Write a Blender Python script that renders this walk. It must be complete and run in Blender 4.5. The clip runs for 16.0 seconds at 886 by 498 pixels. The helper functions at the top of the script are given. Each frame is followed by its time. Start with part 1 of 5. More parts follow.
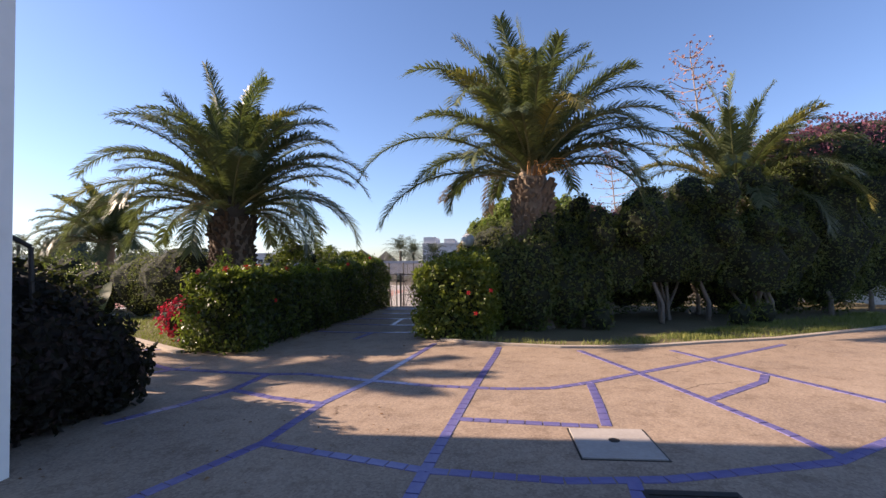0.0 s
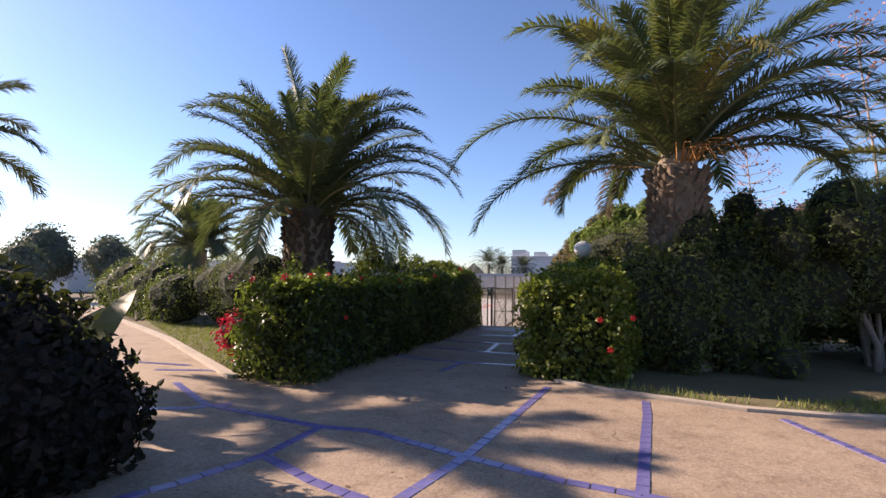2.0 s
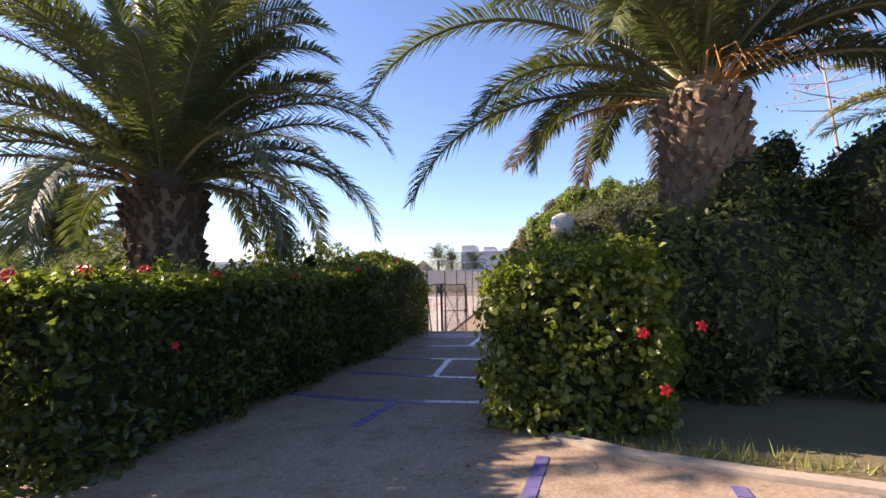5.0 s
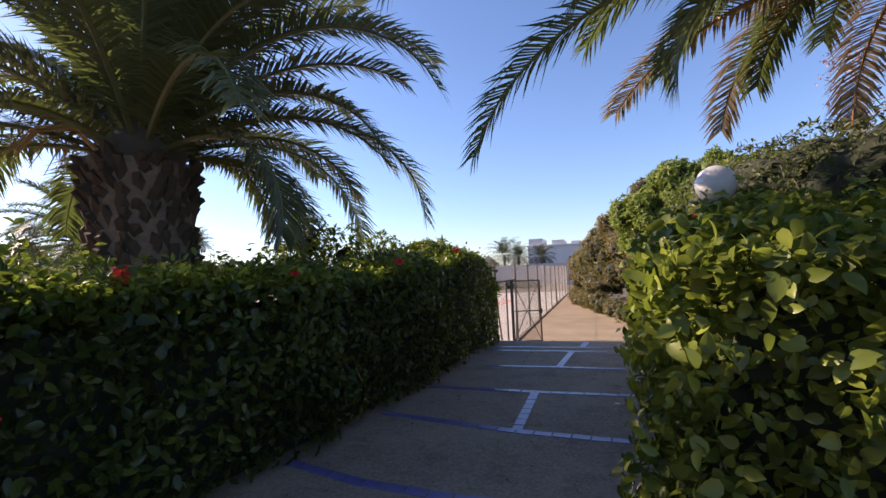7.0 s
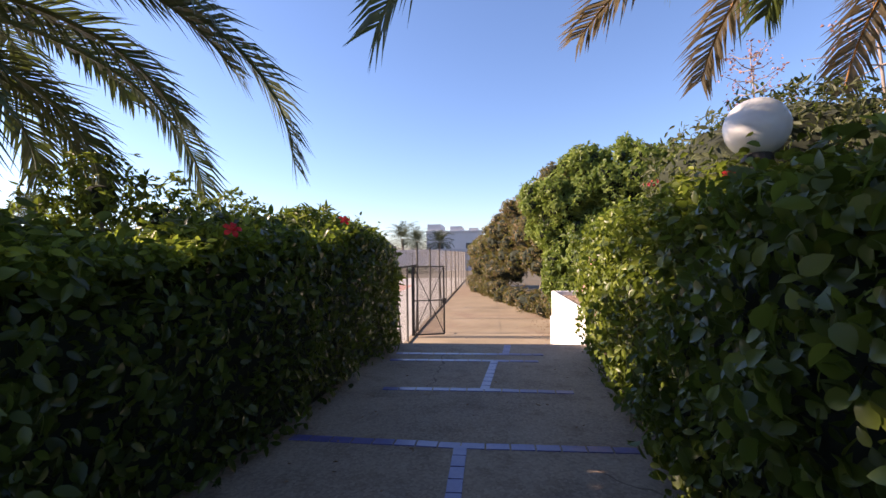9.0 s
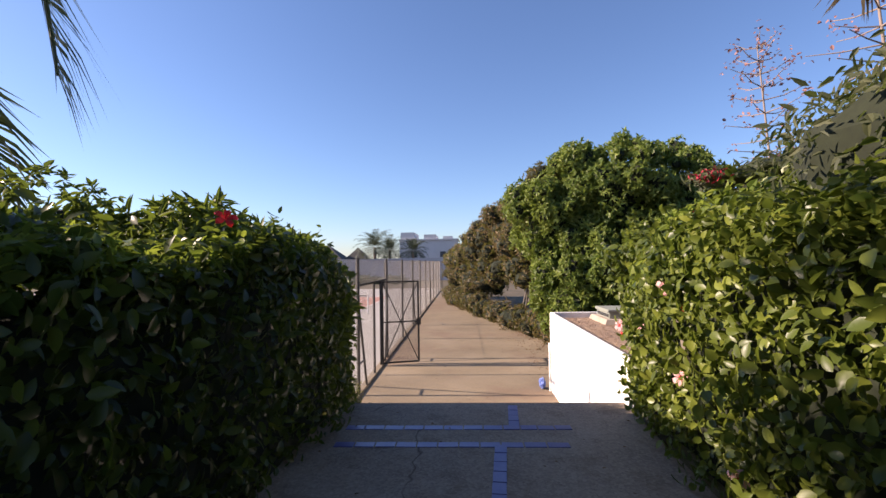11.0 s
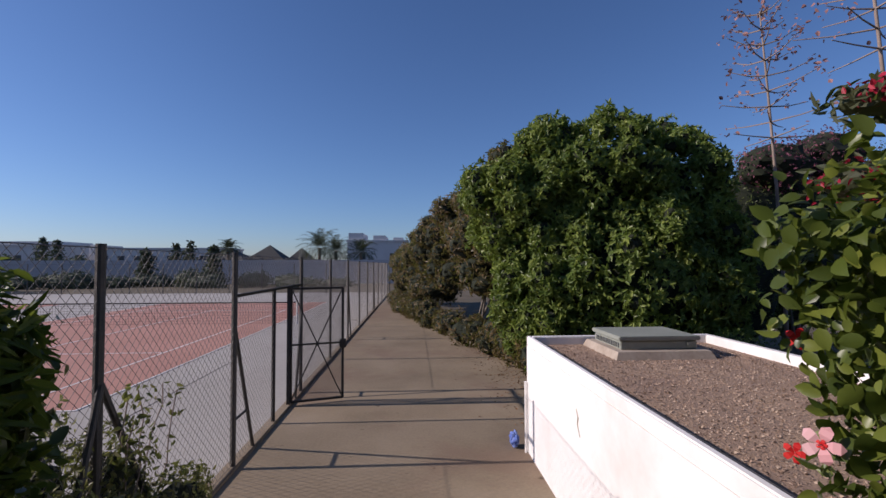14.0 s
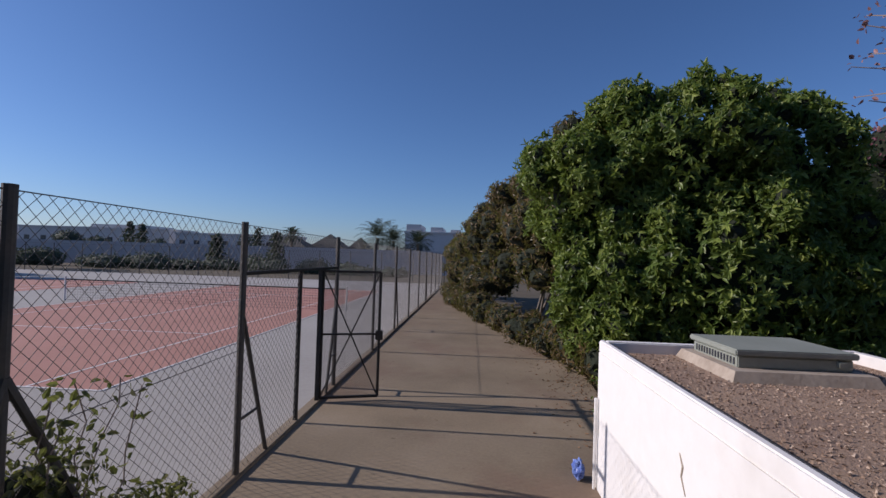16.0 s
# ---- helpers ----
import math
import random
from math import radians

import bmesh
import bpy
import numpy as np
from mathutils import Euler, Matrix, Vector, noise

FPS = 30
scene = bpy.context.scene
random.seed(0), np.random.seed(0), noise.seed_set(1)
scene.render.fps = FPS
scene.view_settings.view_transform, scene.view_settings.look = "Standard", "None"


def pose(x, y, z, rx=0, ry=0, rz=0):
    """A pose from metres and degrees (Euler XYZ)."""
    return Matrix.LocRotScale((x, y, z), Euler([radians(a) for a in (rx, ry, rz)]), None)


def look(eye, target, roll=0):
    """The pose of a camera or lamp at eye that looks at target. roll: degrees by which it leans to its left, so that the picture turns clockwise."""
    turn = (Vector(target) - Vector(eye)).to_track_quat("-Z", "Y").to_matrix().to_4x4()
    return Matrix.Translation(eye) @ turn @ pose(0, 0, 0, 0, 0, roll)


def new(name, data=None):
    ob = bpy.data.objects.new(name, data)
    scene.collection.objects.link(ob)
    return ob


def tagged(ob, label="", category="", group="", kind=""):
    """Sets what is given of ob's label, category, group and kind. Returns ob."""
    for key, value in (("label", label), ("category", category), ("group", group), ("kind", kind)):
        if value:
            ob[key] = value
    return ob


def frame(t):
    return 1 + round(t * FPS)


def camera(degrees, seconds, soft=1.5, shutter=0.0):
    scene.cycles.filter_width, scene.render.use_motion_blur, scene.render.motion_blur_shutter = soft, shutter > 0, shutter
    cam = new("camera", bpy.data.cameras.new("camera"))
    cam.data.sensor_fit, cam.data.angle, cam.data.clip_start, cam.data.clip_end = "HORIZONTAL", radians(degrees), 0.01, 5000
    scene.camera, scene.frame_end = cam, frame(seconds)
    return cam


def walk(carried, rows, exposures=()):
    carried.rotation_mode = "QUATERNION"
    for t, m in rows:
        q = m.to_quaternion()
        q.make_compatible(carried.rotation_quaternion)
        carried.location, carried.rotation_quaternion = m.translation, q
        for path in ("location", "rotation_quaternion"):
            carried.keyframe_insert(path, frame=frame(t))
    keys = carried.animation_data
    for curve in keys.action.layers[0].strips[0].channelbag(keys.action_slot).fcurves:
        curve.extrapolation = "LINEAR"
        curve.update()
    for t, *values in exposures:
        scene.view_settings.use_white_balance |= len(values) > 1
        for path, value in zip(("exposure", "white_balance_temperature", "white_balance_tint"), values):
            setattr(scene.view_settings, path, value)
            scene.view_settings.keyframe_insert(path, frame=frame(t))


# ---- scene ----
cam = camera(88.4, 16.0)
METRES, EYE, TILT, LEAN, TURN = 16.0, 1.5, 2.2, 0.0, 5.8
ROWS = [
    (0.0, 0.0, 0.0, 0.0, -0.01, -0.36, 0.94),
    (0.5, -0.005, 0.0343, 0.0005, 5.41, 1.61, 0.38),
    (1.0, -0.0132, 0.0658, -0.0016, 3.83, 2.93, 1.35),
    (1.5, -0.0198, 0.0954, -0.0045, 7.03, 1.47, 1.92),
    (2.0, -0.0259, 0.1297, -0.0049, 10.91, 1.31, -0.2),
    (2.5, -0.0336, 0.1554, -0.0064, 3.91, -0.15, 1.4),
    (3.0, -0.0341, 0.1855, -0.0099, 2.71, 2.38, 2.19),
    (5.5, -0.0417, 0.3532, -0.0204, 6.44, 0.84, 1.21),
    (6.0, -0.0468, 0.3936, -0.0196, 14.05, 2.33, 1.07),
    (6.5, -0.0544, 0.4254, -0.0216, 12.55, 0.67, 1.05),
    (7.0, -0.0592, 0.4574, -0.0251, 12.79, 0.85, 3.04),
    (7.5, -0.0654, 0.4935, -0.0275, 8.96, 0.54, 1.76),
    (8.0, -0.071, 0.519, -0.0295, 3.16, -0.98, 2.18),
    (8.5, -0.0736, 0.5537, -0.0295, 4.9, -0.78, 1.86),
    (9.0, -0.0787, 0.5842, -0.0312, -0.01, -1.55, 0.73),
    (11.5, -0.0766, 0.7505, -0.0299, -5.19, -0.44, 0.59),
    (12.0, -0.0709, 0.7825, -0.0342, -7.46, -0.65, 0.39),
    (12.5, -0.0647, 0.8159, -0.0342, -6.74, 0.63, 0.45),
    (13.0, -0.0603, 0.8438, -0.0358, -12.8, -1.26, 0.03),
    (13.5, -0.0528, 0.8765, -0.038, -9.67, -0.84, 1.71),
    (14.0, -0.0489, 0.9072, -0.0399, -9.39, -0.21, -0.21),
    (14.5, -0.0452, 0.9285, -0.0404, -11.8, -0.51, 0.3),
    (15.0, -0.0361, 0.9496, -0.042, -4.7, 0.02, 1.02),
    (15.5, -0.0311, 0.9663, -0.0445, -2.65, -0.87, 1.3),
    (16.0, -0.0314, 0.983, -0.0528, -2.1, -1.09, -1.89),
]
walk(cam, [(t, pose(0, 0, EYE, TILT, LEAN, TURN) @ pose(METRES * x, METRES * y, METRES * z, 90 + pitch, roll, yaw)) for t, x, y, z, yaw, pitch, roll in ROWS],
     [(0.0, 1.22, 6650, 24), (3.0, 1.24, 6500, 24), (5.5, 1.7, 6800, 26), (7.0, 1.35, 6650, 26), (9.0, 1.5, 6750, 26), (11.5, 0.92, 6350, 24), (12.5, 0.6, 6080, 24), (14.0, -0.05, 5600, 22), (16.0, -0.2, 5400, 20)])

# ---- world and sun ----
SUN_AZ, SUN_EL = radians(89.5), radians(27.0)
TO_SUN = Vector((-math.sin(SUN_AZ) * math.cos(SUN_EL), math.cos(SUN_AZ) * math.cos(SUN_EL), math.sin(SUN_EL)))
world = bpy.data.worlds.new("sky")
scene.world = world
world.use_nodes = True
sky = world.node_tree.nodes.new("ShaderNodeTexSky")
sky.sky_type, sky.sun_disc = "NISHITA", False
sky.sun_elevation, sky.sun_rotation = SUN_EL, -SUN_AZ
sky.air_density, sky.dust_density, sky.ozone_density = 1.0, 0.4, 5.0
world.node_tree.links.new(sky.outputs[0], world.node_tree.nodes["Background"].inputs[0])
world.node_tree.nodes["Background"].inputs[1].default_value = 0.09
sun = new("sun", bpy.data.lights.new("sun", "SUN"))
sun.data.energy, sun.data.angle, sun.data.color = 5.0, radians(0.6), (1.0, 0.84, 0.63)
sun.matrix_world = look(TO_SUN * 50, (0, 0, 0))


# ---- materials ----
def material(name, rough=0.7, metal=0.0):
    m = bpy.data.materials.new(name)
    m.use_nodes = True
    b = m.node_tree.nodes["Principled BSDF"]
    b.inputs["Roughness"].default_value, b.inputs["Metallic"].default_value = rough, metal
    return m, m.node_tree, b


def ramp(nt, source, stops):
    r = nt.nodes.new("ShaderNodeValToRGB")
    while len(r.color_ramp.elements) < len(stops):
        r.color_ramp.elements.new(0.5)
    for e, (p, c) in zip(r.color_ramp.elements, stops):
        e.position, e.color = p, (*c, 1)
    nt.links.new(source, r.inputs[0])
    return r.outputs[0]


def noise_node(nt, scale, detail=4, rough=0.6):
    co = nt.nodes.new("ShaderNodeTexCoord")
    n = nt.nodes.new("ShaderNodeTexNoise")
    n.inputs["Scale"].default_value, n.inputs["Detail"].default_value, n.inputs["Roughness"].default_value = scale, detail, rough
    nt.links.new(co.outputs["Object"], n.inputs["Vector"])
    return n.outputs["Fac"]


def mix(nt, fac, a, b, mode="MIX"):
    n = nt.nodes.new("ShaderNodeMix")
    n.data_type, n.blend_type = "RGBA", mode
    for s, v in ((n.inputs[0], fac), (n.inputs[6], a), (n.inputs[7], b)):
        if isinstance(v, (int, float)):
            s.default_value = v
        elif isinstance(v, tuple):
            s.default_value = (*v, 1)
        else:
            nt.links.new(v, s)
    return n.outputs[2]


def bump(nt, b, height, strength=0.3, distance=0.01):
    n = nt.nodes.new("ShaderNodeBump")
    n.inputs["Strength"].default_value, n.inputs["Distance"].default_value = strength, distance
    nt.links.new(height, n.inputs["Height"])
    nt.links.new(n.outputs[0], b.inputs["Normal"])


def surface(name, stops_fine, stops_big, fine, big, rough=0.8, metal=0.0, relief=0.3, depth=0.005, blend=0.5):
    """A surface with grain at one scale and stains at another."""
    m, nt, b = material(name, rough, metal)
    f = noise_node(nt, fine, 5)
    c = mix(nt, blend, ramp(nt, f, stops_fine), ramp(nt, noise_node(nt, big, 5), stops_big))
    nt.links.new(c, b.inputs["Base Color"])
    bump(nt, b, f, relief, depth)
    return m


def leaf_material(name, dark, mid, light, rough=0.42, through_light=0.35, big=0.9, warm_by=0.45):
    """Leaves that differ one from another, waxy on top, letting some light through."""
    m, nt, b = material(name, rough)
    geo = nt.nodes.new("ShaderNodeNewGeometry")
    c = ramp(nt, geo.outputs["Random Per Island"], [(0.0, dark), (0.55, mid), (1.0, light)])
    c = mix(nt, 0.35, c, ramp(nt, noise_node(nt, big, 2), [(0.3, dark), (0.7, light)]))
    nt.links.new(c, b.inputs["Base Color"])
    b.inputs["Specular IOR Level"].default_value = 0.35
    tr = nt.nodes.new("ShaderNodeBsdfTranslucent")
    warm = mix(nt, warm_by, c, (0.22, 0.3, 0.03))
    nt.links.new(warm, tr.inputs["Color"])
    ms = nt.nodes.new("ShaderNodeMixShader")
    ms.inputs[0].default_value = through_light
    nt.links.new(b.outputs[0], ms.inputs[1])
    nt.links.new(tr.outputs[0], ms.inputs[2])
    nt.links.new(ms.outputs[0], nt.nodes["Material Output"].inputs[0])
    return m


def paving_material():
    m, nt, b = material("washed_concrete", 0.85)
    co = nt.nodes.new("ShaderNodeTexCoord")
    v = nt.nodes.new("ShaderNodeTexVoronoi")
    v.inputs["Scale"].default_value = 55
    nt.links.new(co.outputs["Object"], v.inputs["Vector"])
    peb = ramp(nt, v.outputs["Color"], [(0.1, (0.145, 0.105, 0.077)), (0.5, (0.28, 0.207, 0.148)), (0.95, (0.46, 0.36, 0.265))])
    stain = ramp(nt, noise_node(nt, 0.8, 6, 0.65), [(0.3, (0.21, 0.157, 0.115)), (0.55, (0.325, 0.243, 0.17)), (0.75, (0.41, 0.32, 0.235))])
    c = mix(nt, 0.6, peb, stain)
    wear = ramp(nt, noise_node(nt, 3.5, 6, 0.7), [(0.36, (0.6, 0.55, 0.5)), (0.5, (1, 1, 1))])
    c = mix(nt, 0.6, c, wear, "MULTIPLY")
    e = nt.nodes.new("ShaderNodeTexVoronoi")
    e.feature = "DISTANCE_TO_EDGE"
    e.inputs["Scale"].default_value = 0.42
    wob = nt.nodes.new("ShaderNodeVectorMath")
    wn = nt.nodes.new("ShaderNodeTexNoise")
    wn.inputs["Scale"].default_value = 3.0
    nt.links.new(co.outputs["Object"], wn.inputs["Vector"])
    wob.operation = "MULTIPLY_ADD"
    nt.links.new(wn.outputs["Color"], wob.inputs[0])
    wob.inputs[1].default_value = (0.35, 0.35, 0.0)
    nt.links.new(co.outputs["Object"], wob.inputs[2])
    nt.links.new(wob.outputs[0], e.inputs["Vector"])
    crack = ramp(nt, e.outputs["Distance"], [(0.0, (0.35, 0.3, 0.27)), (0.0035, (1, 1, 1))])
    where = ramp(nt, noise_node(nt, 0.55, 2), [(0.54, (0, 0, 0)), (0.58, (1, 1, 1))])
    c = mix(nt, where, c, mix(nt, 1.0, c, crack, "MULTIPLY"))
    nt.links.new(c, b.inputs["Base Color"])
    bump(nt, b, v.outputs["Distance"], 0.35, 0.004)
    return m


PAVING = paving_material()
BLUE_TILE = surface("blue_glazed_tile", [(0.3, (0.085, 0.08, 0.25)), (0.7, (0.15, 0.138, 0.34))], [(0.35, (0.11, 0.1, 0.27)), (0.7, (0.27, 0.24, 0.38))], 30, 2.5, 0.28, relief=0.1)


def path_material():
    m, nt, b = material("path_concrete", 0.9)
    f = noise_node(nt, 24, 5)
    c = mix(nt, 0.55, ramp(nt, f, [(0.3, (0.19, 0.15, 0.092)), (0.7, (0.295, 0.235, 0.152))]), ramp(nt, noise_node(nt, 0.7, 5), [(0.3, (0.185, 0.138, 0.086)), (0.55, (0.285, 0.218, 0.142)), (0.75, (0.35, 0.275, 0.19))]))
    soil = ramp(nt, noise_node(nt, 0.33, 7, 0.7), [(0.5, (0, 0, 0)), (0.62, (1, 1, 1))])
    c = mix(nt, soil, c, mix(nt, 0.5, c, (0.2, 0.125, 0.085)))
    spots_ = ramp(nt, noise_node(nt, 5.0, 3, 0.5), [(0.24, (0.35, 0.3, 0.25)), (0.3, (1, 1, 1))])
    c = mix(nt, 0.8, c, spots_, "MULTIPLY")
    nt.links.new(c, b.inputs["Base Color"])
    bump(nt, b, f, 0.3, 0.005)
    return m


CONCRETE = path_material()
KERB = surface("kerb_concrete", [(0.3, (0.3, 0.25, 0.2)), (0.7, (0.46, 0.4, 0.33))], [(0.3, (0.28, 0.23, 0.19)), (0.7, (0.45, 0.39, 0.32))], 25, 1.5, 0.9)
SOIL = surface("garden_soil", [(0.3, (0.05, 0.035, 0.022)), (0.7, (0.13, 0.095, 0.06))], [(0.3, (0.06, 0.06, 0.025)), (0.65, (0.14, 0.11, 0.06))], 14, 0.5, 0.95, relief=0.6, depth=0.03)
GRAVEL = surface("roof_gravel", [(0.3, (0.25, 0.168, 0.12)), (0.7, (0.47, 0.34, 0.25))], [(0.3, (0.22, 0.145, 0.1)), (0.7, (0.4, 0.28, 0.17))], 45, 1.2, 0.95, relief=0.8, depth=0.02)
PEBBLE = leaf_material("loose_pebbles", (0.17, 0.112, 0.08), (0.33, 0.235, 0.175), (0.55, 0.44, 0.34), 0.9, 0.0)
WHITEWASH = surface("whitewash", [(0.3, (0.74, 0.72, 0.69)), (0.7, (0.83, 0.81, 0.78))], [(0.25, (0.62, 0.58, 0.53)), (0.5, (0.82, 0.8, 0.77))], 8, 1.1, 0.9, relief=0.25, depth=0.01, blend=0.6)
FAR_WHITE = surface("far_white_render", [(0.3, (0.55, 0.53, 0.52)), (0.7, (0.66, 0.64, 0.63))], [(0.3, (0.52, 0.5, 0.5)), (0.7, (0.68, 0.66, 0.64))], 0.6, 0.08, 0.9, relief=0.05)
FAR_WALL = surface("far_wall_render", [(0.3, (0.4, 0.385, 0.4)), (0.7, (0.47, 0.455, 0.47))], [(0.3, (0.38, 0.37, 0.38)), (0.7, (0.5, 0.48, 0.48))], 0.5, 0.06, 0.9, relief=0.05)
DARK_GLASS = surface("dark_window", [(0.3, (0.03, 0.035, 0.045)), (0.7, (0.06, 0.065, 0.08))], [(0.3, (0.03, 0.03, 0.04)), (0.7, (0.06, 0.06, 0.07))], 2, 0.5, 0.2)
ROOF_TILE = surface("dark_roof_tiles", [(0.3, (0.035, 0.038, 0.036)), (0.7, (0.06, 0.06, 0.055))], [(0.3, (0.035, 0.036, 0.034)), (0.7, (0.065, 0.06, 0.055))], 3, 0.4, 0.8)
COURT_RED = surface("court_red", [(0.3, (0.38, 0.185, 0.135)), (0.7, (0.46, 0.23, 0.175))], [(0.3, (0.35, 0.175, 0.13)), (0.7, (0.5, 0.26, 0.2))], 12, 0.3, 0.85, relief=0.1)
COURT_GREY = surface("court_grey", [(0.3, (0.335, 0.315, 0.28)), (0.7, (0.42, 0.395, 0.355))], [(0.3, (0.31, 0.29, 0.26)), (0.7, (0.43, 0.405, 0.37))], 10, 0.25, 0.9, relief=0.1)
LINE_WHITE = surface("court_line_paint", [(0.3, (0.68, 0.66, 0.63)), (0.7, (0.8, 0.78, 0.75))], [(0.3, (0.6, 0.56, 0.52)), (0.7, (0.8, 0.78, 0.75))], 9, 0.8, 0.8, relief=0.05)
IRON = surface("painted_iron", [(0.3, (0.018, 0.02, 0.02)), (0.7, (0.035, 0.036, 0.034))], [(0.35, (0.02, 0.022, 0.022)), (0.72, (0.06, 0.04, 0.028))], 40, 4, 0.6, 0.3, relief=0.2)
POST_IRON = surface("weathered_post_iron", [(0.3, (0.05, 0.05, 0.048)), (0.7, (0.09, 0.088, 0.08))], [(0.35, (0.05, 0.05, 0.05)), (0.72, (0.12, 0.09, 0.065))], 40, 3, 0.65, 0.3, relief=0.2)
WIRE = surface("galvanised_wire", [(0.3, (0.09, 0.085, 0.08)), (0.7, (0.16, 0.15, 0.14))], [(0.3, (0.07, 0.065, 0.06)), (0.7, (0.17, 0.15, 0.13))], 60, 2, 0.6, 0.4, relief=0.0)
HATCH_METAL = surface("grey_green_lid", [(0.3, (0.24, 0.26, 0.22)), (0.7, (0.31, 0.33, 0.28))], [(0.3, (0.22, 0.235, 0.2)), (0.7, (0.33, 0.345, 0.3))], 20, 2, 0.55, relief=0.1)
# Dark tone for the shadow line along the parapet's inner side.
PARAPET_SHADE = surface("parapet_shade_colour", [(0.3, (0.09, 0.08, 0.075)), (0.7, (0.16, 0.14, 0.13))], [(0.3, (0.08, 0.07, 0.065)), (0.7, (0.17, 0.15, 0.14))], 25, 2, 0.95)
CEMENT = surface("old_cement", [(0.3, (0.3, 0.24, 0.185)), (0.7, (0.46, 0.39, 0.31))], [(0.3, (0.25, 0.2, 0.15)), (0.7, (0.5, 0.43, 0.35))], 20, 3, 0.95, relief=0.5, depth=0.01)
COVER = surface("cover_concrete", [(0.3, (0.3, 0.27, 0.24)), (0.7, (0.42, 0.385, 0.345))], [(0.3, (0.28, 0.25, 0.22)), (0.7, (0.43, 0.39, 0.35))], 30, 3, 0.85)
GLOBE = surface("opal_globe", [(0.3, (0.72, 0.71, 0.7)), (0.7, (0.8, 0.79, 0.78))], [(0.3, (0.66, 0.64, 0.62)), (0.7, (0.8, 0.79, 0.78))], 10, 3, 0.25, relief=0.02)
BARK = surface("palm_bark", [(0.3, (0.11, 0.08, 0.055)), (0.7, (0.26, 0.2, 0.145))], [(0.3, (0.1, 0.075, 0.05)), (0.7, (0.27, 0.21, 0.16))], 18, 2.5, 0.9, relief=0.7, depth=0.02)
# The palm leaf bases again, darkened for the crown's shade on one trunk.
BOOT_SHADED = leaf_material("shaded_fibrous_leaf_bases", (0.04, 0.03, 0.022), (0.075, 0.055, 0.04), (0.13, 0.1, 0.075), 0.9, 0.0, 3)
BOOT = leaf_material("palm_leaf_bases", (0.085, 0.062, 0.044), (0.18, 0.132, 0.095), (0.38, 0.3, 0.22), 0.85, 0.0, 3)
WOOD = surface("grey_bark", [(0.3, (0.12, 0.1, 0.08)), (0.7, (0.27, 0.23, 0.19))], [(0.3, (0.12, 0.1, 0.08)), (0.7, (0.28, 0.24, 0.2))], 20, 2, 0.9, relief=0.5, depth=0.01)
STALK = surface("stalk_bark", [(0.3, (0.2, 0.15, 0.12)), (0.7, (0.32, 0.25, 0.2))], [(0.3, (0.18, 0.14, 0.11)), (0.7, (0.34, 0.26, 0.22))], 20, 2, 0.9)
LEAF_HEDGE = leaf_material("hibiscus_leaf", (0.03, 0.052, 0.011), (0.08, 0.115, 0.017), (0.25, 0.285, 0.045), 0.36)
# Near-black core of twigs; the shade inside the plants is in its colour.
INNER_SHADE = surface("inner_shade", [(0.3, (0.01, 0.013, 0.006)), (0.7, (0.022, 0.028, 0.012))], [(0.3, (0.008, 0.011, 0.005)), (0.7, (0.022, 0.03, 0.012))], 20, 3, 0.95)
LEAF_TREE = leaf_material("broad_tree_leaf", (0.06, 0.1, 0.02), (0.15, 0.22, 0.042), (0.32, 0.37, 0.08))
# Copy of the hibiscus leaf, darkened for the left hedge's shaded side.
LEAF_HEDGE_SHADED = leaf_material("shaded_hedge_leaf", (0.013, 0.024, 0.007), (0.03, 0.051, 0.011), (0.12, 0.155, 0.026), 0.32, 0.42)
LEAF_DARK = leaf_material("dark_shrub_leaf", (0.028, 0.046, 0.015), (0.062, 0.09, 0.028), (0.17, 0.2, 0.055))
LEAF_DRY = leaf_material("browned_shrub_leaf", (0.055, 0.06, 0.025), (0.15, 0.105, 0.045), (0.27, 0.165, 0.078))
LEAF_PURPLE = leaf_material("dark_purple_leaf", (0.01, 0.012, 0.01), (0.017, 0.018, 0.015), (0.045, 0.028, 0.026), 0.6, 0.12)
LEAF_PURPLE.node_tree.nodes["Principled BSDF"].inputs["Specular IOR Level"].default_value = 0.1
LEAF_LIME = leaf_material("young_sunlit_lime_leaf", (0.12, 0.18, 0.03), (0.22, 0.29, 0.04), (0.38, 0.41, 0.06), 0.4, 0.5)
LEAF_OLIVE = leaf_material("olive_leaf", (0.038, 0.05, 0.024), (0.072, 0.084, 0.04), (0.125, 0.13, 0.062), 0.6)
# Olive leaf tones, lightened and yellowed so the colour carries direct sun.
LEAF_SCRUB_SUNLIT = leaf_material("sunlit_scrub_leaf", (0.06, 0.06, 0.028), (0.13, 0.13, 0.045), (0.32, 0.28, 0.1))
LEAF_RED = leaf_material("red_bract", (0.2, 0.008, 0.022), (0.36, 0.014, 0.035), (0.5, 0.03, 0.06), 0.5, 0.3, warm_by=0.0)
LEAF_BOUG = leaf_material("magenta_bract", (0.05, 0.03, 0.03), (0.16, 0.05, 0.08), (0.32, 0.11, 0.16), 0.6, 0.3, warm_by=0.0)
LEAF_PINKDRY = leaf_material("dry_pink_pods", (0.2, 0.1, 0.1), (0.33, 0.17, 0.16), (0.42, 0.25, 0.23), 0.7, 0.2, warm_by=0.0)
LITTER = leaf_material("dry_leaf_litter", (0.12, 0.06, 0.03), (0.22, 0.12, 0.06), (0.35, 0.22, 0.12), 0.8, 0.1, warm_by=0.0)
GRASS = leaf_material("lawn_grass", (0.08, 0.12, 0.025), (0.16, 0.2, 0.045), (0.34, 0.33, 0.11), 0.6, 0.3, 1.5)
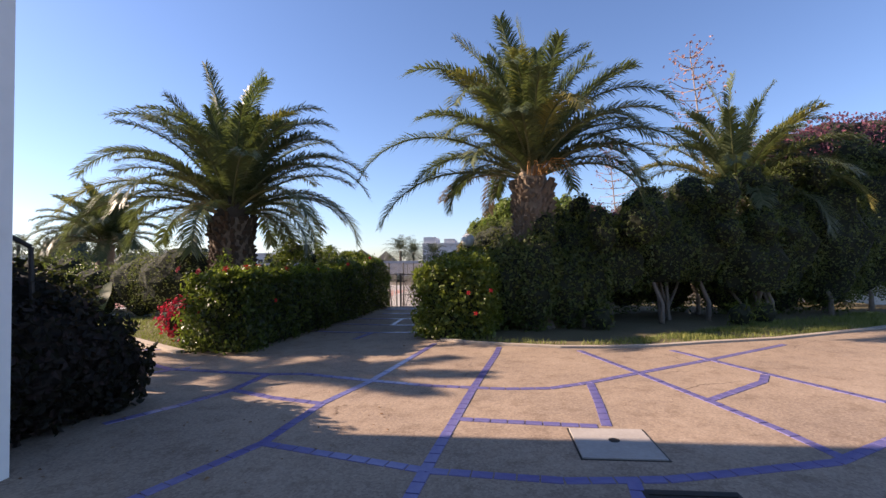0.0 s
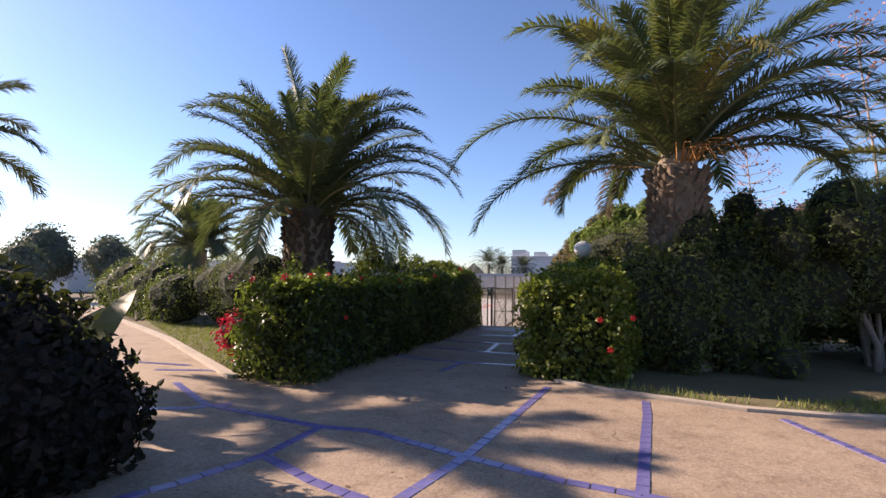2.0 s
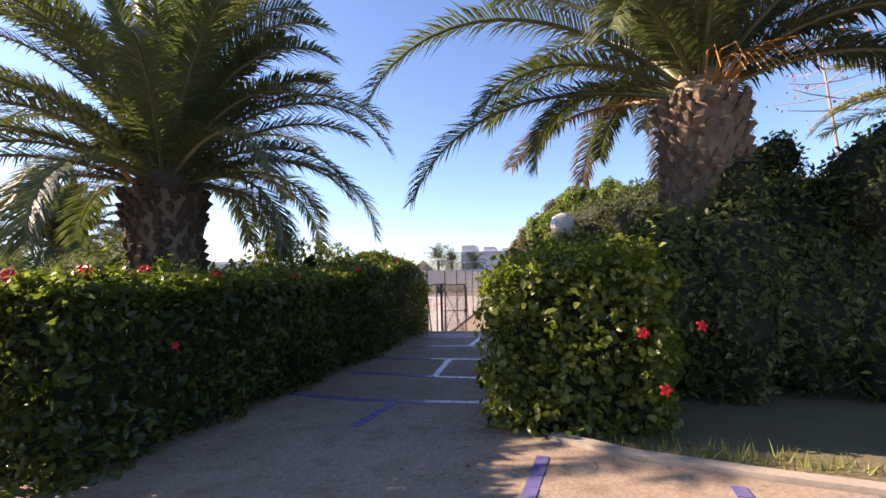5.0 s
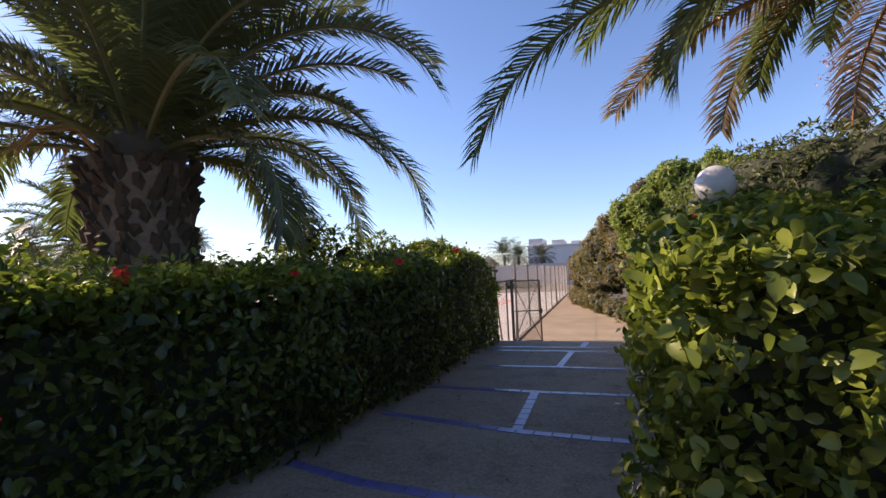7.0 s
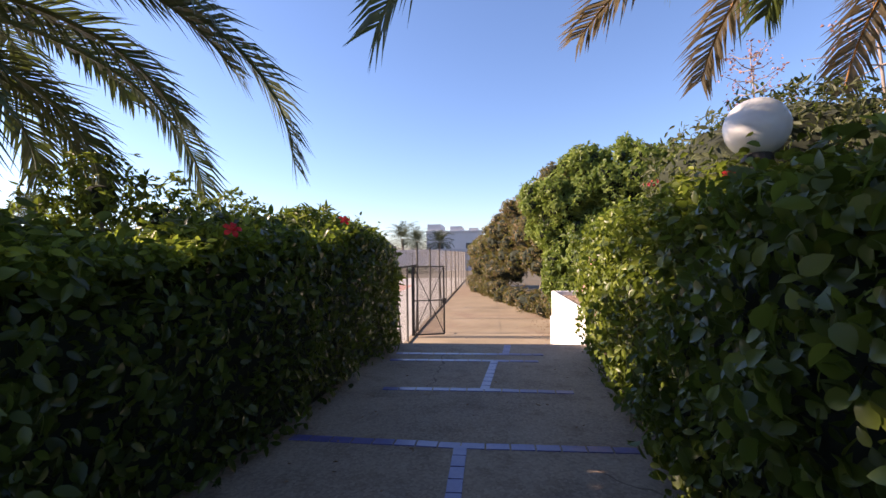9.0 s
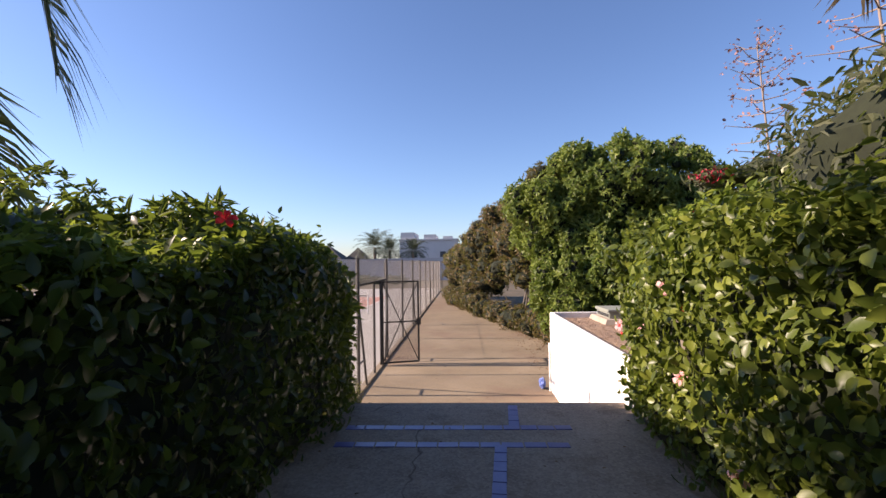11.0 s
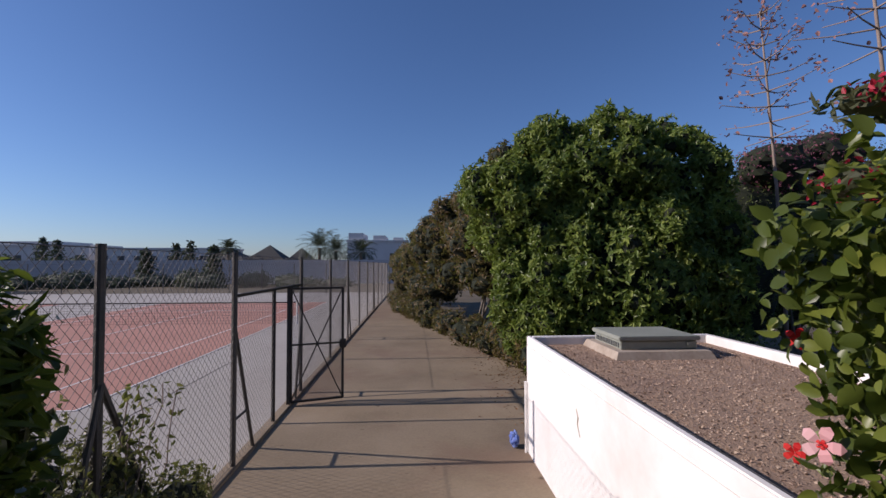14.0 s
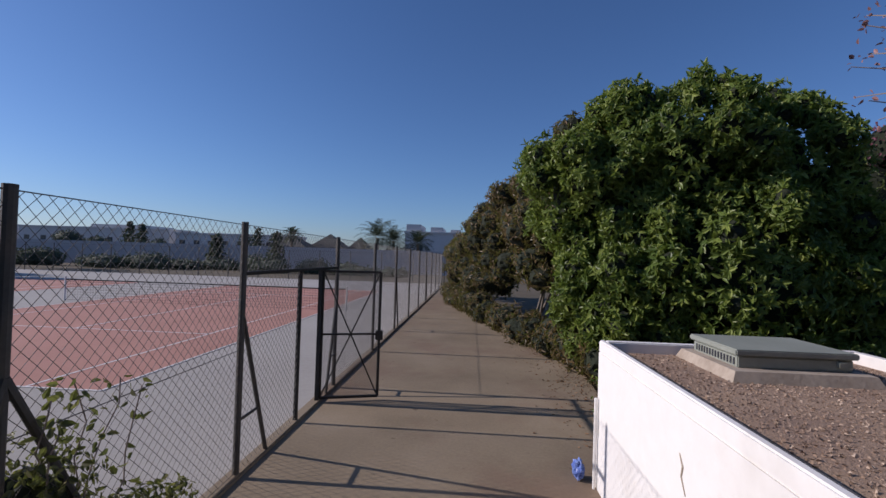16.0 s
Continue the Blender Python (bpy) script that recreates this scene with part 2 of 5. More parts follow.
LAWN = surface("lawn_ground", [(0.3, (0.08, 0.065, 0.035)), (0.7, (0.17, 0.145, 0.07))], [(0.3, (0.08, 0.075, 0.03)), (0.7, (0.22, 0.17, 0.09))], 25, 0.7, 0.95, relief=0.6, depth=0.02)
FROND_LEAF = leaf_material("palm_leaflet", (0.045, 0.066, 0.034), (0.09, 0.118, 0.056), (0.19, 0.21, 0.11), 0.42, 0.25, 0.6)
FROND_YELLOW = leaf_material("yellowed_leaflet", (0.17, 0.15, 0.05), (0.28, 0.24, 0.07), (0.4, 0.34, 0.12), 0.5, 0.3)
FROND_DRY = leaf_material("dry_leaflet", (0.2, 0.15, 0.09), (0.33, 0.25, 0.15), (0.45, 0.36, 0.22), 0.7, 0.2, warm_by=0.0)
RACHIS = surface("frond_rib", [(0.3, (0.1, 0.12, 0.045)), (0.7, (0.17, 0.18, 0.07))], [(0.3, (0.1, 0.12, 0.045)), (0.7, (0.2, 0.19, 0.09))], 30, 2, 0.45)
RACHIS_ORANGE = surface("orange_fruit_stalk", [(0.3, (0.36, 0.16, 0.04)), (0.7, (0.48, 0.24, 0.07))], [(0.3, (0.33, 0.15, 0.04)), (0.7, (0.5, 0.26, 0.09))], 30, 2, 0.5)
PETAL_RED = leaf_material("red_petal", (0.5, 0.015, 0.015), (0.62, 0.02, 0.02), (0.72, 0.04, 0.03), 0.5, 0.3, warm_by=0.0)
PETAL_PINK = leaf_material("pink_petal", (0.75, 0.34, 0.36), (0.8, 0.42, 0.44), (0.85, 0.55, 0.56), 0.5, 0.3, warm_by=0.0)
BLUE_PLASTIC = surface("blue_plastic", [(0.3, (0.1, 0.16, 0.5)), (0.7, (0.2, 0.3, 0.62))], [(0.3, (0.1, 0.16, 0.5)), (0.7, (0.5, 0.55, 0.7))], 12, 3, 0.4)
FAR_LEAF = leaf_material("far_foliage", (0.045, 0.06, 0.045), (0.08, 0.095, 0.065), (0.13, 0.145, 0.095), 0.7, 0.1)


# ---- builders ----
def hook(ob, parent):
    if parent:
        ob.parent = parent
        ob.matrix_parent_inverse = Matrix.Translation(parent.location).inverted() if parent.type == "EMPTY" else Matrix()
    return ob


def thing(name, at, label, category, group="", kind=""):
    ob = new(name)
    ob.location = at
    ob.empty_display_size = 0.1
    return tagged(ob, label, category, group, kind)


def mesh_from(name, verts, faces, mat, smooth=False):
    me = bpy.data.meshes.new(name)
    me.from_pydata(verts, [], faces)
    me.materials.append(mat)
    if smooth:
        me.polygons.foreach_set("use_smooth", [True] * len(me.polygons))
    me.update()
    return me


def solid(name, verts, faces, mat, parent=None, label="", smooth=False, kind=""):
    ob = hook(new(name, mesh_from(name, verts, faces, mat, smooth)), parent)
    return tagged(ob, label, kind=kind)


def part(name, bm, mat, parent=None, label="", smooth=False, kind=""):
    me = bpy.data.meshes.new(name)
    bmesh.ops.recalc_face_normals(bm, faces=bm.faces)
    bm.to_mesh(me)
    bm.free()
    me.materials.append(mat)
    if smooth:
        me.polygons.foreach_set("use_smooth", [True] * len(me.polygons))
    return tagged(hook(new(name, me), parent), label, kind=kind)


def block(bm, x0, x1, y0, y1, z0, z1, bevel=0.0):
    r = bmesh.ops.create_cube(bm, size=1.0, matrix=Matrix.LocRotScale(((x0 + x1) / 2, (y0 + y1) / 2, (z0 + z1) / 2), None, (x1 - x0, y1 - y0, z1 - z0)))
    if bevel:
        es = list({e for v in r["verts"] for e in v.link_edges})
        bmesh.ops.bevel(bm, geom=es, offset=bevel, segments=2, affect="EDGES")
    return bm


def rod(bm, a, b, r0, r1=None, n=8):
    """A tapered round bar from a to b."""
    a, b = Vector(a), Vector(b)
    m = Matrix.Translation((a + b) / 2) @ (b - a).to_track_quat("Z", "Y").to_matrix().to_4x4()
    bmesh.ops.create_cone(bm, cap_ends=True, segments=n, radius1=r0, radius2=r0 if r1 is None else r1, depth=(b - a).length, matrix=m)
    return bm


def tube(bm, pts, radii, n=8):
    """A bent tapered branch through points."""
    rings = []
    for i, p in enumerate(pts):
        d = (pts[min(i + 1, len(pts) - 1)] - pts[max(i - 1, 0)]).normalized()
        q = Vector((0, 0, 1)).rotation_difference(d)
        rings.append([bm.verts.new(p + q @ Vector((radii[i] * math.cos(k * math.tau / n), radii[i] * math.sin(k * math.tau / n), 0))) for k in range(n)])
    for a, b in zip(rings, rings[1:]):
        for k in range(n):
            bm.faces.new((a[k], a[(k + 1) % n], b[(k + 1) % n], b[k]))
    bm.faces.new(rings[0][::-1])
    bm.faces.new(rings[-1])
    return bm


def slab(bm, outline, z0, z1):
    """A flat slab with a given outline."""
    top = [bm.verts.new((x, y, z1)) for x, y in outline]
    low = [bm.verts.new((x, y, z0)) for x, y in outline]
    bm.faces.new(top)
    bm.faces.new(low[::-1])
    for i in range(len(top)):
        j = (i + 1) % len(top)
        bm.faces.new((low[i], low[j], top[j], top[i]))
    return bm


def leaf_mesh(rng, points, normals, length, width, spread=0.7, lift=0.25, fold=0.25, fine=False):
    """Vertices and faces of many folded leaves, each with its own turn, size and hang."""
    n = len(points)
    nor = normals + rng.normal(0, spread, (n, 3))
    nor /= np.linalg.norm(nor, axis=1)[:, None] + 1e-9
    run = normals * lift + rng.normal(0, 0.7, (n, 3)) + np.array((0, 0, -0.15))
    run -= nor * np.sum(run * nor, axis=1)[:, None]
    run /= np.linalg.norm(run, axis=1)[:, None] + 1e-9
    side = np.cross(run, nor)
    ln = (length * rng.uniform(0.55, 1.2, n))[:, None]
    wd = ln * (width / length) * rng.uniform(0.8, 1.15, n)[:, None] * 0.5
    up = nor * wd * fold * 2
    shape = [points, points + run * ln * 0.3 + side * wd + up * 0.6, points + run * ln * 0.68 + side * wd * 0.75 + up * 0.5 - nor * ln * 0.04,
             points + run * ln - nor * ln * 0.12, points + run * ln * 0.68 - side * wd * 0.75 + up * 0.5 - nor * ln * 0.04, points + run * ln * 0.3 - side * wd + up * 0.6]
    if fine:
        shape = [points]
        half = ((0.16, 0.74, 0.5, 0.0), (0.4, 1.0, 0.6, 0.02), (0.68, 0.78, 0.45, 0.06), (0.87, 0.36, 0.2, 0.1))
        shape += [points + run * ln * f + side * wd * w + up * u - nor * ln * d for f, w, u, d in half]
        shape += [points + run * ln - nor * ln * 0.16]
        shape += [points + run * ln * f - side * wd * w + up * u - nor * ln * d for f, w, u, d in half[::-1]]
        shape += [points + run * ln * 0.4 - nor * ln * 0.01, points + run * ln * 0.68 - nor * ln * 0.05]
        verts = np.stack(shape, axis=1).reshape(-1, 3)
        base = np.arange(n)[:, None] * 12
        quads = ((0, 1, 2, 10), (10, 2, 3, 11), (11, 3, 4, 5), (0, 10, 8, 9), (10, 11, 7, 8), (11, 5, 6, 7))
        return verts.tolist(), np.concatenate([base + np.array([q]) for q in quads]).tolist()
    verts = np.stack(shape, axis=1).reshape(-1, 3)
    base = np.arange(n)[:, None] * 6
    faces = np.concatenate([base + np.array([[0, 1, 2, 3]]), base + np.array([[0, 3, 4, 5]])])
    return verts.tolist(), faces.tolist()


def lumpy(p, scale, amount):
    return amount * noise.noise(Vector(p) * scale)


class Row:
    """A clipped hedge along a line: places and outward directions on its top, sides and ends."""

    def __init__(self, line, half, heights):
        self.line, self.half, self.heights = [Vector((x, y, 0)) for x, y in line], half, heights
        self.cuts = np.cumsum([0] + [(b - a).length for a, b in zip(self.line, self.line[1:])])
        self.long = self.cuts[-1]

    def at(self, s):
        i = min(max(int(np.searchsorted(self.cuts, s, side="right")) - 1, 0), len(self.line) - 2)
        f = (s - self.cuts[i]) / (self.cuts[i + 1] - self.cuts[i])
        a, b = self.line[i], self.line[i + 1]
        d = (b - a).normalized()
        h = self.heights[i] * (1 - f) + self.heights[i + 1] * f
        return a.lerp(b, f), d, Vector((d.y, -d.x, 0)), h

    def sample(self, rng, count, deep=0.16, rough=0.1):
        h = sum(self.heights) / len(self.heights)
        areas = np.array([self.long * 2 * self.half, self.long * h, self.long * h, 2 * self.half * h, 2 * self.half * h])
        kinds = rng.choice(5, count, p=areas / areas.sum())
        pts, nrm = [], []
        for k in kinds:
            s, u, v = rng.uniform(0, self.long), rng.uniform(-1, 1), rng.uniform(0.03, 1)
            if k == 3:
                s = 0
            if k == 4:
                s = self.long
            c, d, side, top = self.at(s)
            if k == 0:
                n, p = Vector((0, 0, 1)), c + side * u * self.half + Vector((0, 0, top))
            elif k < 3:
                n = side if k == 1 else -side
                p = c + n * self.half * (0.88 + 0.12 * math.sin(v * 2.6)) + Vector((0, 0, v * top))
            else:
                n = -d if k == 3 else d
                p = c + side * u * self.half + Vector((0, 0, v * top)) - n * 0.12 * u * u
            depth = rng.exponential(deep) - deep * 0.5
            p = p + n * (lumpy(p, 1.3, rough * 1.6) + lumpy(p, 4.0, rough) - min(depth, 0.45))
            if k == 0 and rng.uniform() < 0.03:
                p.z += rng.uniform(0, 0.2)
            if p.z < 0.02:
                p.z = 0.02 + rng.uniform(0, 0.08)
            pts.append(p)
            nrm.append(n)
        return np.array(pts), np.array(nrm)

    def core(self, inset):
        """A narrower, lower filler band for the twiggy inside, near-black to stand for inner shade."""
        bm, rings = bmesh.new(), []
        steps = int(self.long / 0.25) + 1
        for i in range(steps + 1):
            s = inset + (self.long - 2 * inset) * i / steps
            c, d, side, top = self.at(s)
            ring = []
            for u, v in ((1, 0.0), (1, 0.3), (1, 0.65), (0.9, 1.0), (0, 1.02), (-0.9, 1.0), (-1, 0.65), (-1, 0.3), (-1, 0.0)):
                p = c + side * u * (self.half - inset) + Vector((0, 0, v * (top - inset)))
                ring.append(bm.verts.new(p + Vector((lumpy(p, 3, 0.07), lumpy(p + Vector((9, 0, 0)), 3, 0.07), 0))))
            rings.append(ring)
        for a, b in zip(rings, rings[1:]):
            for k in range(8):
                bm.faces.new((a[k], a[k + 1], b[k + 1], b[k]))
        bm.faces.new(rings[0])
        bm.faces.new(rings[-1][::-1])
        return bm


def flower_mesh(name, mat, size):
    """A five-petalled open flower facing +z."""
    verts, faces = [], []
    for k in range(5):
        a = k * math.tau / 5
        c, s = math.cos(a), math.sin(a)
        b = len(verts)
        for r, w, z in ((0.05, 0.06, 0), (0.5, 0.3, 0.22), (0.85, 0.3, 0.2), (1.05, 0.02, 0.05)):
            for e in (-w, w):
                verts.append(((r * c - e * s) * size, (r * s + e * c) * size, (z + 0.1 * abs(e)) * size))
        faces += [(b, b + 1, b + 3, b + 2), (b + 2, b + 3, b + 5, b + 4), (b + 4, b + 5, b + 7, b + 6)]
    b = len(verts)
    for z, r in ((0.0, 0.04), (0.8, 0.03)):
        for k in range(4):
            verts.append((r * size * math.cos(k * 1.57), r * size * math.sin(k * 1.57), z * size))
    faces += [(b + k, b + (k + 1) % 4, b + 4 + (k + 1) % 4, b + 4 + k) for k in range(4)] + [(b + 4, b + 5, b + 6, b + 7)]
    return mesh_from(name, verts, faces, mat)


RED_FLOWER = flower_mesh("flower", PETAL_RED, 0.058)
SMALL_RED_FLOWER = flower_mesh("flower", PETAL_RED, 0.04)
PINK_FLOWER = flower_mesh("flower", PETAL_PINK, 0.06)
HEART = flower_mesh("flower_heart", PETAL_RED, 0.017)


def put_flower(mesh, parent, place, facing, label):
    ob = hook(new("flower", mesh), parent)
    q = Vector(facing).to_track_quat("Z", "Y")
    ob.matrix_basis = Matrix.LocRotScale(place, q, None)
    return tagged(ob, label)


def clump_shell(rng, centre, radii, count, deep=0.15, rough=0.18, low=-1.0):
    """Places and directions on an uneven round crown."""
    v = rng.normal(0, 1, (count * 2, 3))
    v /= np.linalg.norm(v, axis=1)[:, None]
    v = v[v[:, 2] > low][:count]
    r = np.array([1 + lumpy(p, 1.7, rough * 1.4) + lumpy(p, 4.5, rough) for p in v])
    depth = np.minimum(rng.exponential(deep, len(v)), 0.5)
    pts = np.array(centre) + v * np.array(radii) * (r - depth)[:, None]
    nrm = v / np.array(radii)
    nrm /= np.linalg.norm(nrm, axis=1)[:, None]
    return pts, nrm


def blob(bm, centre, radii, shrink=0.78, sub=3):
    r = bmesh.ops.create_icosphere(bm, subdivisions=sub, radius=1.0)
    for v in r["verts"]:
        k = shrink * (1 + lumpy(v.co, 1.7, 0.25) + lumpy(v.co, 4.5, 0.15))
        v.co = Vector(centre) + Vector((v.co.x * radii[0], v.co.y * radii[1], v.co.z * radii[2])) * k


def shrub(name, label, category, clumps, mat, leaf, seed, base, density=420, low=0.0, core=None, group="", stems=True, lift=0.25, tuft=1, inside=0.78):
    """A shrub or low tree: stems, a dark inside and thousands of leaves in uneven clumps."""
    rng = np.random.default_rng(seed)
    top = thing(name, base, label, category, group)
    P, N, bm = [], [], bmesh.new()
    for c, r in clumps:
        area = 4 * math.pi * ((r[0] * r[1]) ** 1.6 / 3 + (r[0] * r[2]) ** 1.6 / 3 + (r[1] * r[2]) ** 1.6 / 3) ** (1 / 1.6)
        p, n = clump_shell(rng, c, r, int(area * density))
        keep = p[:, 2] > base[2] + low
        P.append(p[keep])
        N.append(n[keep])
        blob(bm, c, r, inside)
    for v in bm.verts:
        v.co.z = max(v.co.z, base[2] + low + 0.02)
    # Filler core; its default colour paints the deep shade behind the leaves.
    part("inner_core", bm, core or INNER_SHADE, top, "filler core inside the leaves, mostly coloured as deep shade")
    solid("foliage", *leaf_mesh(rng, np.repeat(np.concatenate(P), tuft, axis=0), np.repeat(np.concatenate(N), tuft, axis=0), *leaf, spread=0.7 if tuft == 1 else 0.45, lift=lift), mat, top, kind="stuff")
    if stems:
        bm = bmesh.new()
        for k in range(4):
            a = k * 1.7
            c = Vector(clumps[k % len(clumps)][0])
            foot = Vector(base) + Vector((0.12 * math.cos(a), 0.12 * math.sin(a), -0.02))
            tube(bm, [foot, foot.lerp(c, 0.45) + Vector((0.1 * math.sin(a), 0.1, 0)), foot.lerp(c, 0.9)], [0.05, 0.035, 0.015], 6)
        part("stem", bm, WOOD, top)
    return top


def hedge(name, label, row, seed, count, leaf, mat=LEAF_HEDGE, limes=0, lime=0.5, tall_by=1.0, rough=0.1, sprays=0):
    rng = np.random.default_rng(seed)
    c = row.at(row.long / 2)[0]
    top = thing(name, (c.x, c.y, 0), label, "hedge")
    part("inner_core", row.core(0.2), INNER_SHADE, top, "filler core of the hedge, near-black as its inner shade")
    p, n = row.sample(rng, count, 0.16 + 0.5 * (rough - 0.1), rough)
    solid("foliage", *leaf_mesh(rng, p, n, *leaf, fine=True), mat, top, kind="stuff", smooth=True)
    if sprays:
        P, N = [], []
        for p, n in zip(*row.sample(rng, sprays, 0.02, rough)):
            way = Vector(n) * rng.uniform(0.4, 1.0) + Vector((rng.normal(0, 0.3), rng.normal(0, 0.3), rng.uniform(0.2, 0.9)))
            ln = rng.uniform(0.08, 0.22)
            for k in range(8):
                P.append(Vector(p) + way * ln * k / 7)
                N.append(Vector(n) * 0.6 + Vector((rng.normal(0, 0.5), rng.normal(0, 0.5), 0.7)))
        solid("side_shoot", *leaf_mesh(rng, np.array(P), np.array(N), leaf[0] * 0.95, leaf[1] * 0.95, 0.4, 0.9, fine=True), LEAF_HEDGE, top, "long leafy shoots standing out of the hedge", kind="stuff", smooth=True)
    # New growth; the lime share also paints sunlight along the hedge top.
    for name, mat, share, grow in (("shoot_tip", LEAF_LIME, lime, 0.1), ("shoot_tip", LEAF_HEDGE, 1 - lime, 0.2)):
        if not share:
            continue
        P, N, grow = [], [], grow * tall_by
        for _ in range(int(limes * share)):
            c, d, side, high = row.at(rng.uniform(0, row.long))
            p = c + side * rng.uniform(-1, 1) * row.half * 0.95
            p.z = high + lumpy((p.x, p.y, high), 1.3, 0.16) - 0.05
            tall = rng.uniform(0.2, 1.0) ** 1.6 * grow + 0.04
            bend = Vector((rng.normal(0, 0.25), rng.normal(0, 0.25), 1.0))
            for k in range(9):
                P.append(p + bend * tall * k / 8)
                N.append((rng.normal(0, 0.5), rng.normal(0, 0.5), 0.9))
        solid(name, *leaf_mesh(rng, np.array(P), np.array(N), leaf[0] * 0.85, leaf[1] * 0.75, 0.5, 1.1, fine=True), mat, top, "fresh upright shoots on the hedge's top", kind="stuff", smooth=True)
    return top


# ---- palms ----
def frond_mesh(rng, rise, length, sag, leaflet, mat, pairs=124, wide=0.0125):
    """One feathered leaf that springs from the origin towards +y and bends down; leaflets and rib."""
    steps = 16
    pts, p = [], Vector((0, 0, 0))
    lean = rng.uniform(-0.05, 0.05)
    for i in range(steps + 1):
        s = i / steps
        a = radians(rise - sag * s ** 1.7)
        pts.append(p.copy())
        p = p + Vector((lean * s, math.cos(a), math.sin(a))) * (length / steps)
    verts, faces = [], []
    for i in range(pairs):
        s = 0.13 + 0.87 * (i + 0.5) / pairs
        k = min(int(s * steps), steps - 1)
        o = pts[k].lerp(pts[k + 1], s * steps - k)
        t = (pts[k + 1] - pts[k]).normalized()
        up = Vector((1, 0, 0)).cross(t).normalized()
        size = leaflet * (0.45 + 0.55 * math.sin(math.pi * (0.1 + 0.72 * s) ** 0.85)) * (1.0 if s < 0.9 else 1.0 - 3.0 * (s - 0.9))
        for side in (-1, 1):
            ang = radians(66 - 26 * s + rng.uniform(-5, 5))
            out = Vector((side, 0, 0)) * math.sin(ang) + t * math.cos(ang) + up * rng.uniform(0.02, 0.38)
            out.normalize()
            ln = size * rng.uniform(0.85, 1.1)
            w = wide * rng.uniform(0.95, 1.3)
            across = out.cross(up).normalized() * w
            mid = o + out * ln * 0.5
            tip = o + out * ln + Vector((0, 0, -0.26 * ln * rng.uniform(0.3, 1.5)))
            b = len(verts)
            verts += [o - across * 0.6, o + across * 0.6, mid - across, mid + across, tip]
            faces += [(b, b + 1, b + 3, b + 2), (b + 2, b + 3, b + 4)]
    leafy = mesh_from("frond", [tuple(v) for v in verts], faces, mat)
    bm = bmesh.new()
    tube(bm, pts, [0.032 * (1 - i / steps) ** 0.8 + 0.005 for i in range(steps + 1)], 5)
    return leafy, bm


def arch(head, tip, sag):
    """Direction, first slope and length of a leaf that leaves the head and ends at the tip, bending down by sag degrees."""
    c = Vector((0, 0))
    for i in range(16):
        a = radians(-sag * (i / 16) ** 1.7)
        c += Vector((math.cos(a), math.sin(a))) / 16
    d = Vector(tip) - head
    flat = math.hypot(d.x, d.y)
    return math.degrees(math.atan2(d.y, d.x)), math.degrees(math.atan2(d.z, flat) - math.atan2(c.y, c.x)), math.hypot(flat, d.z) / c.length, sag


